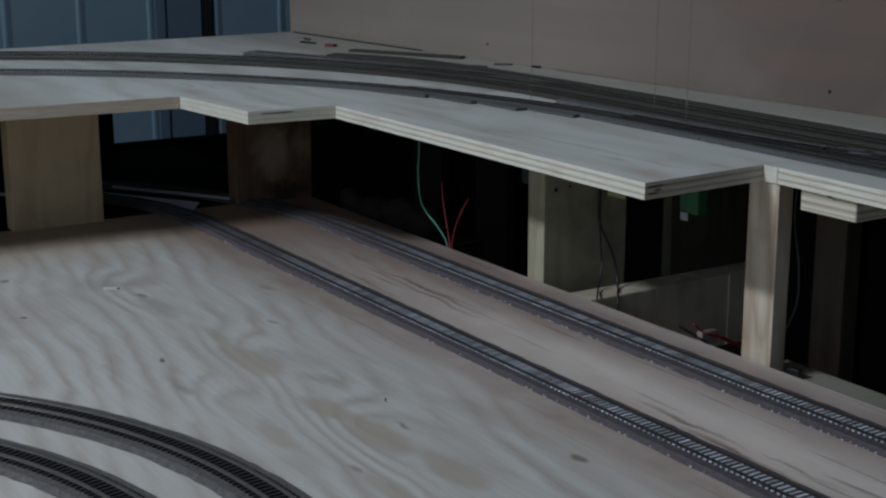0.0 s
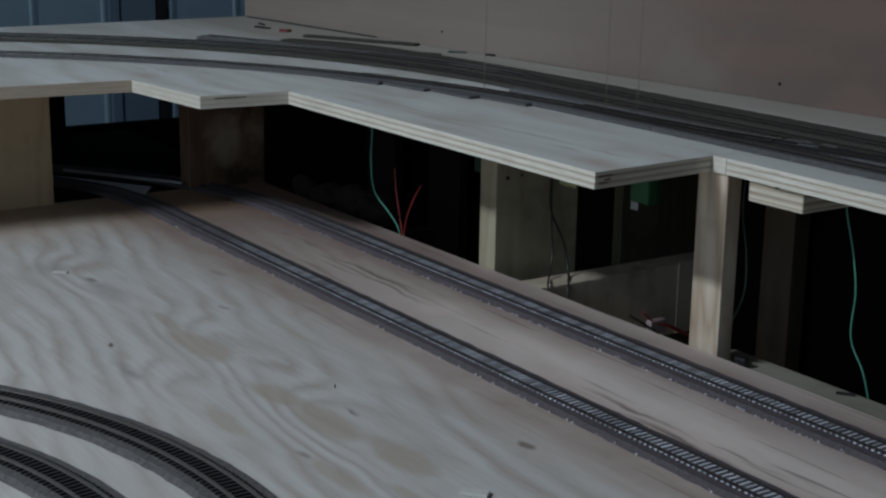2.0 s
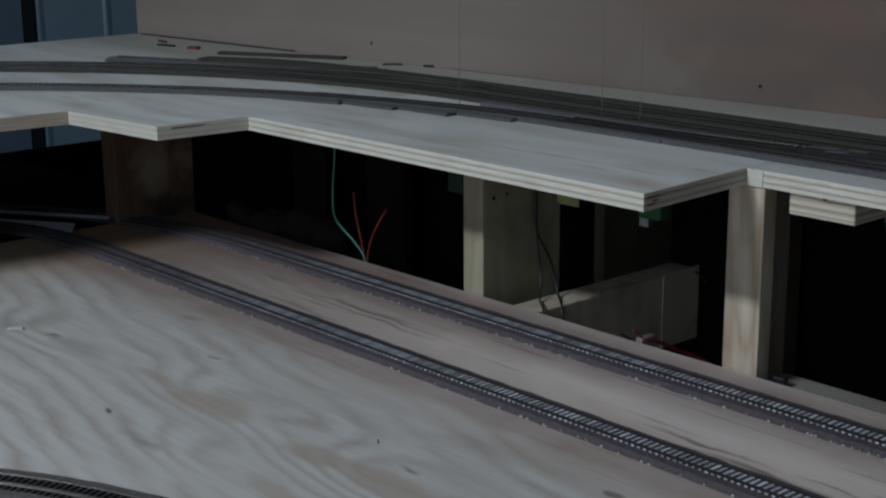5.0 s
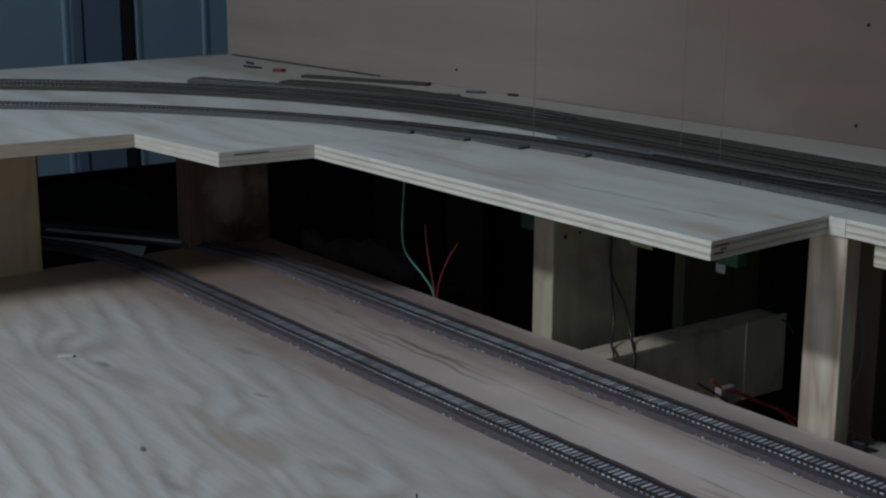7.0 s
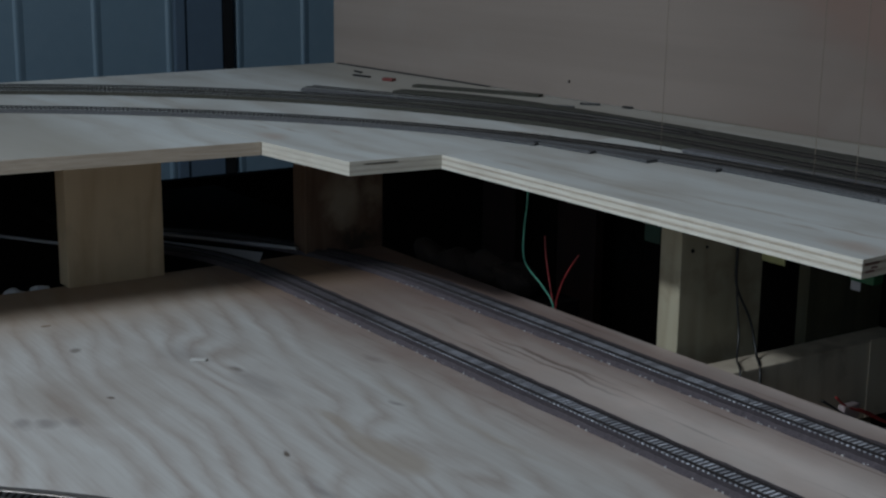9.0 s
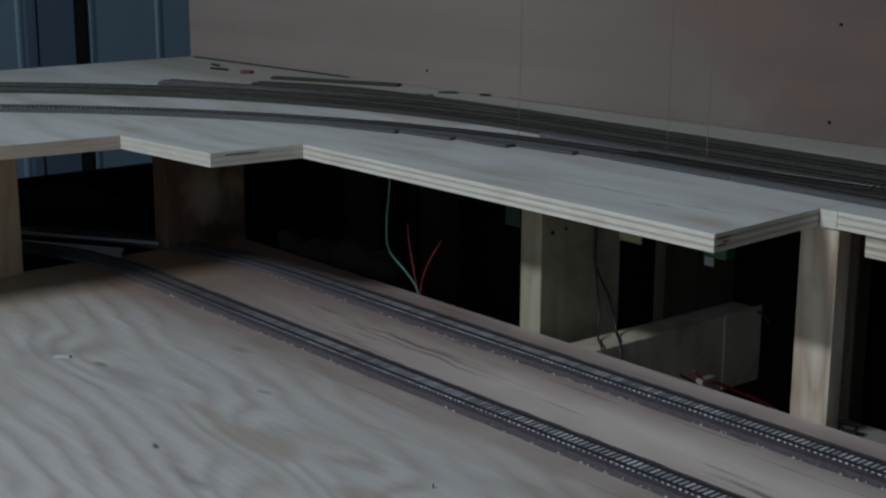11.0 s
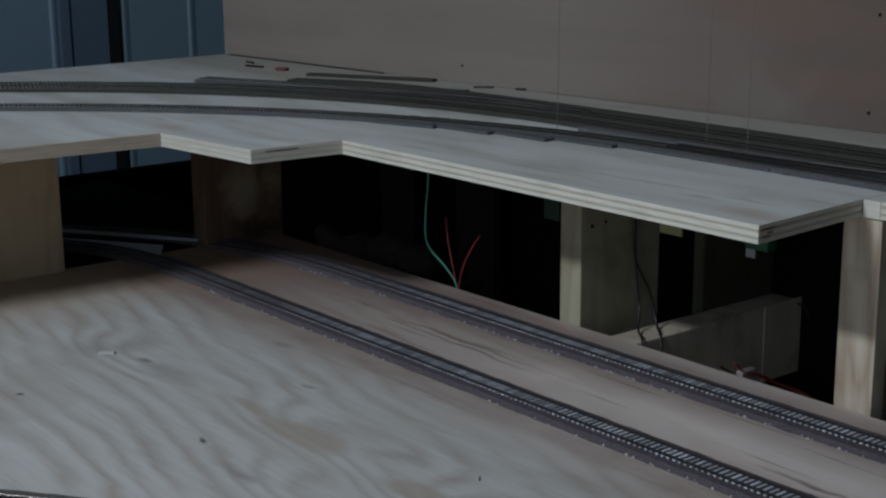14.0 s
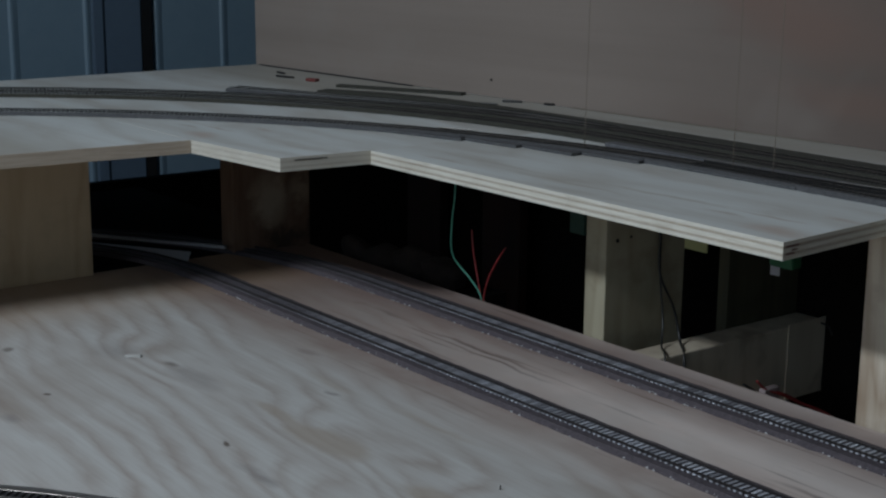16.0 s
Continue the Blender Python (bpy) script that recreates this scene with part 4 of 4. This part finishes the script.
# grey packing under the curve, its pieces overlapping like steps
for x0, y0, x1, y1 in ((-0.715, 0.098, -0.598, 0.130), (-0.612, 0.136, -0.517, 0.148), (-0.522, 0.158, -0.436, 0.162), (-0.441, 0.178, -0.354, 0.186), (-0.36, 0.1965, -0.15, 0.1995)):
    h = math.atan2(y1 - y0, x1 - x0)
    ln = math.hypot(x1 - x0, y1 - y0)
    lay("packing_piece", (x0 + x1) / 2 - math.sin(h) * 0.017, (y0 + y1) / 2 + math.cos(h) * 0.017, 0.2002, ln, 0.034, 0.0035, math.degrees(h), M_BED_SLATE, "dark grey packing piece under the deck track", "packing", "packing pieces")
lay("packing_strip", 0.36, 0.2541, 0.2002, 1.66, 0.0165, 0.0048, 0, speckle("pale_slate_packing", (0.05, 0.052, 0.057), (0.155, 0.155, 0.165), 200.0), "long grey packing strip between two deck tracks", "packing")
# a turnout between two tracks: thin switch blades, a tie bar and glossy slips added to imitate the gleam on its bed
turnout = base("turnout", (0.01, 0.262, 0.2052), "turnout between two deck tracks, with glossy slips imitating its gleam", "turnout")
for name, x, y, ln, wd, turn, mt in (("blade", -0.075, 0.252, 0.12, 0.0012, 7, M_RAIL_LIGHT), ("blade", -0.01, 0.262, 0.10, 0.0012, 9, M_RAIL_DECK), ("tie_bar", -0.022, 0.262, 0.004, 0.03, 5, M_BLACK),
                                     ("gleam_slip", 0.0, 0.266, 0.032, 0.007, 14, M_GLOSS), ("gleam_slip", 0.036, 0.272, 0.022, 0.008, -10, M_GLOSS), ("gleam_slip", 0.022, 0.258, 0.024, 0.005, 28, M_GLOSS)):
    bm = box(-ln / 2, ln / 2, -wd / 2, wd / 2, 0, 0.0014, 0.0003)
    bm.transform(Matrix.Translation((x - 0.01, y - 0.262, 0.0004)) @ Matrix.Rotation(radians(turn), 4, "Z") @ Matrix.Rotation(radians(4 if name == "gleam_slip" else 0), 4, "X"))
    part(name, bm, mt, turnout)
# bright slivers added where the rails gleam
lay("rail_gleam", -0.64, 0.158, 0.2078, 0.055, 0.0016, 0.0012, 27, M_RAIL_LIGHT, "bright sliver added for a gleam along the curved track", "rail piece", "loose rail pieces")
lay("rail_gleam", -0.265, 0.236, 0.2078, 0.075, 0.0016, 0.0012, 3, M_RAIL_LIGHT, "bright sliver added for a gleam along the straight track", "rail piece", "loose rail pieces")


def screw(x, y, z, r, normal, label, mt):
    bm = bmesh.new()
    bmesh.ops.create_cone(bm, cap_ends=True, segments=14, radius1=r, radius2=r * 0.8, depth=0.0016)
    bm.transform(Matrix.Translation((x, y, z)) @ Vector(normal).to_track_quat("Z", "Y").to_matrix().to_4x4())
    return thing("screw", bm, mt, label, "screw", "screws")


screw(-0.372, 0.176, 0.112, 0.0028, (1, 0, 0), "black screw in the pale post", M_SCREW)
# this disc stands in for a reddish-brown spot on the timber
screw(-0.372, 0.197, 0.114, 0.002, (1, 0, 0), "small black disc standing in for a reddish-brown spot on the pale post", M_SCREW)
screw(-0.31, 0.42, -0.072, 0.003, (1, 0, 0), "black screw in the pale joist", M_SCREW)
screw(0.076, 0.1575, 0.1845, 0.0028, (0, -1, 0), "black screw in the edge of the deck", M_SCREW)
for x, z in ((-0.242, 0.222), (-0.934, 0.226), (-0.235, 0.335), (-0.55, 0.42)):
    screw(x, WALL(x) - 0.0003, z, 0.0024, (0, -1, 0), "dark screw in the brown backdrop", M_SCREW)

# plug, its wires and a block at the end of the joist
thing("timber_block", box(-0.3098, -0.3082, 0.405, 0.474, -0.104, -0.009, 0.0004), M_JOIST, "pale timber block at the end of the joist", "block")
# the shadow over the white plug is put into this dim pinkish colour
thing("plug", box(-0.300, -0.290, 0.345, 0.372, -0.092, -0.074, 0.002), plain("shaded_white_plastic", (0.36, 0.29, 0.29), 0.6), "white wire plug beside the joist", "plug")
wire("red_wire", [(-0.295, 0.335, -0.062), (-0.292, 0.35, -0.075), (-0.288, 0.372, -0.084), (-0.283, 0.40, -0.098), (-0.27, 0.43, -0.112), (-0.25, 0.46, -0.135)], M_RED_WIRE, "red wire leading from the white plug", 0.0014)
wire("red_wire", [(-0.292, 0.362, -0.078), (-0.288, 0.385, -0.088), (-0.285, 0.41, -0.102), (-0.275, 0.44, -0.12), (-0.26, 0.46, -0.15)], M_RED_WIRE, "second red wire leading from the white plug", 0.0014)
wire("black_wire", [(-0.298, 0.315, -0.063), (-0.293, 0.335, -0.076), (-0.287, 0.36, -0.095), (-0.28, 0.38, -0.125)], M_BLACK, "black wire curling beside the white plug", 0.0014)
wire("black_wire", [(-0.309, 0.466, -0.016), (-0.296, 0.464, -0.018), (-0.288, 0.462, -0.026)], M_BLACK, "short black wire end at the joist's cut end", 0.0014)
lay("black_clip", 0.018, 0.1868, -0.016, 0.014, 0.008, 0.011, 10, M_BLACK, "small black plastic clip at the foot of the post", "clip")
lay("wire_end", 0.130, 0.214, -0.016, 0.018, 0.003, 0.003, 35, M_BLACK, "black wire end on the ledge", "wire end")

# odds and ends on and beyond the baseboard
rnd = random.Random(5)
for x, y, r in ((-1.012, -0.37, 0.014), (-1.01, -0.338, 0.016), (-1.02, -0.41, 0.02)):
    bm = bmesh.new()
    bmesh.ops.create_icosphere(bm, subdivisions=3, radius=r)
    for v in bm.verts:
        v.co *= 1 + 0.35 * noise.noise(v.co * 90 + Vector((x * 50, y * 50, 0)))
        v.co.z *= 0.55
    bm.transform(Matrix.Translation((x, y, -0.006)))
    thing("crumpled_bag", bm, M_SHEET, "crumpled grey plastic bag at the board's end", "plastic bag", "plastic bags")
for x, y, r in ((-0.86, 0.20, 0.022), (-0.80, 0.21, 0.026), (-0.74, 0.215, 0.022), (-0.92, 0.2, 0.02)):
    bm = bmesh.new()
    bmesh.ops.create_icosphere(bm, subdivisions=3, radius=r)
    for v in bm.verts:
        v.co *= 1 + 0.4 * noise.noise(v.co * 40 + Vector((x * 50, y * 50, 3)))
        v.co.x *= 1.7
    bm.transform(Matrix.Translation((x, y, -0.004)))
    thing("foam_scrap", bm, M_SCRAP, "torn brown foam scrap in deep shade", "foam scrap", "foam scraps")
# added shelf in the same shade-black
setting("scrap_shelf", box(-0.98, -0.66, 0.163, 0.26, -0.05, -0.02, 0.002), M_DARK, "added shelf behind the baseboard, coloured as deep shade", "shelf")
# pale strips added for the glint of the far rails
for x0, y0, x1, y1 in ((-1.176, -0.097, -0.99, 0.022), (-1.42, -0.30, -1.28, -0.214)):
    h = math.atan2(y1 - y0, x1 - x0)
    lay("rail_glint", (x0 + x1) / 2, (y0 + y1) / 2, 0.0092 if y1 > 0 else -0.012, math.hypot(x1 - x0, y1 - y0), 0.006, 0.004, math.degrees(h), M_STRIPMETAL, "pale strip standing in for a glinting rail in deep shade", "metal strip", "metal strips")
thing("nail", box(-0.1025, -0.1015, -0.2165, -0.2155, 0.0, 0.004, 0.0002), M_BLACK, "tiny dark nail standing in the baseboard", "nail")
lay("plastic_chip", -0.621, -0.296, 0.0002, 0.017, 0.007, 0.002, 52, M_WHITE, "white plastic chip lying on the baseboard", "chip", "chips")
lay("plastic_chip", 0.163, -0.243, 0.0002, 0.022, 0.010, 0.003, 40, M_WHITE, "larger white plastic chip lying on the baseboard", "chip", "chips")
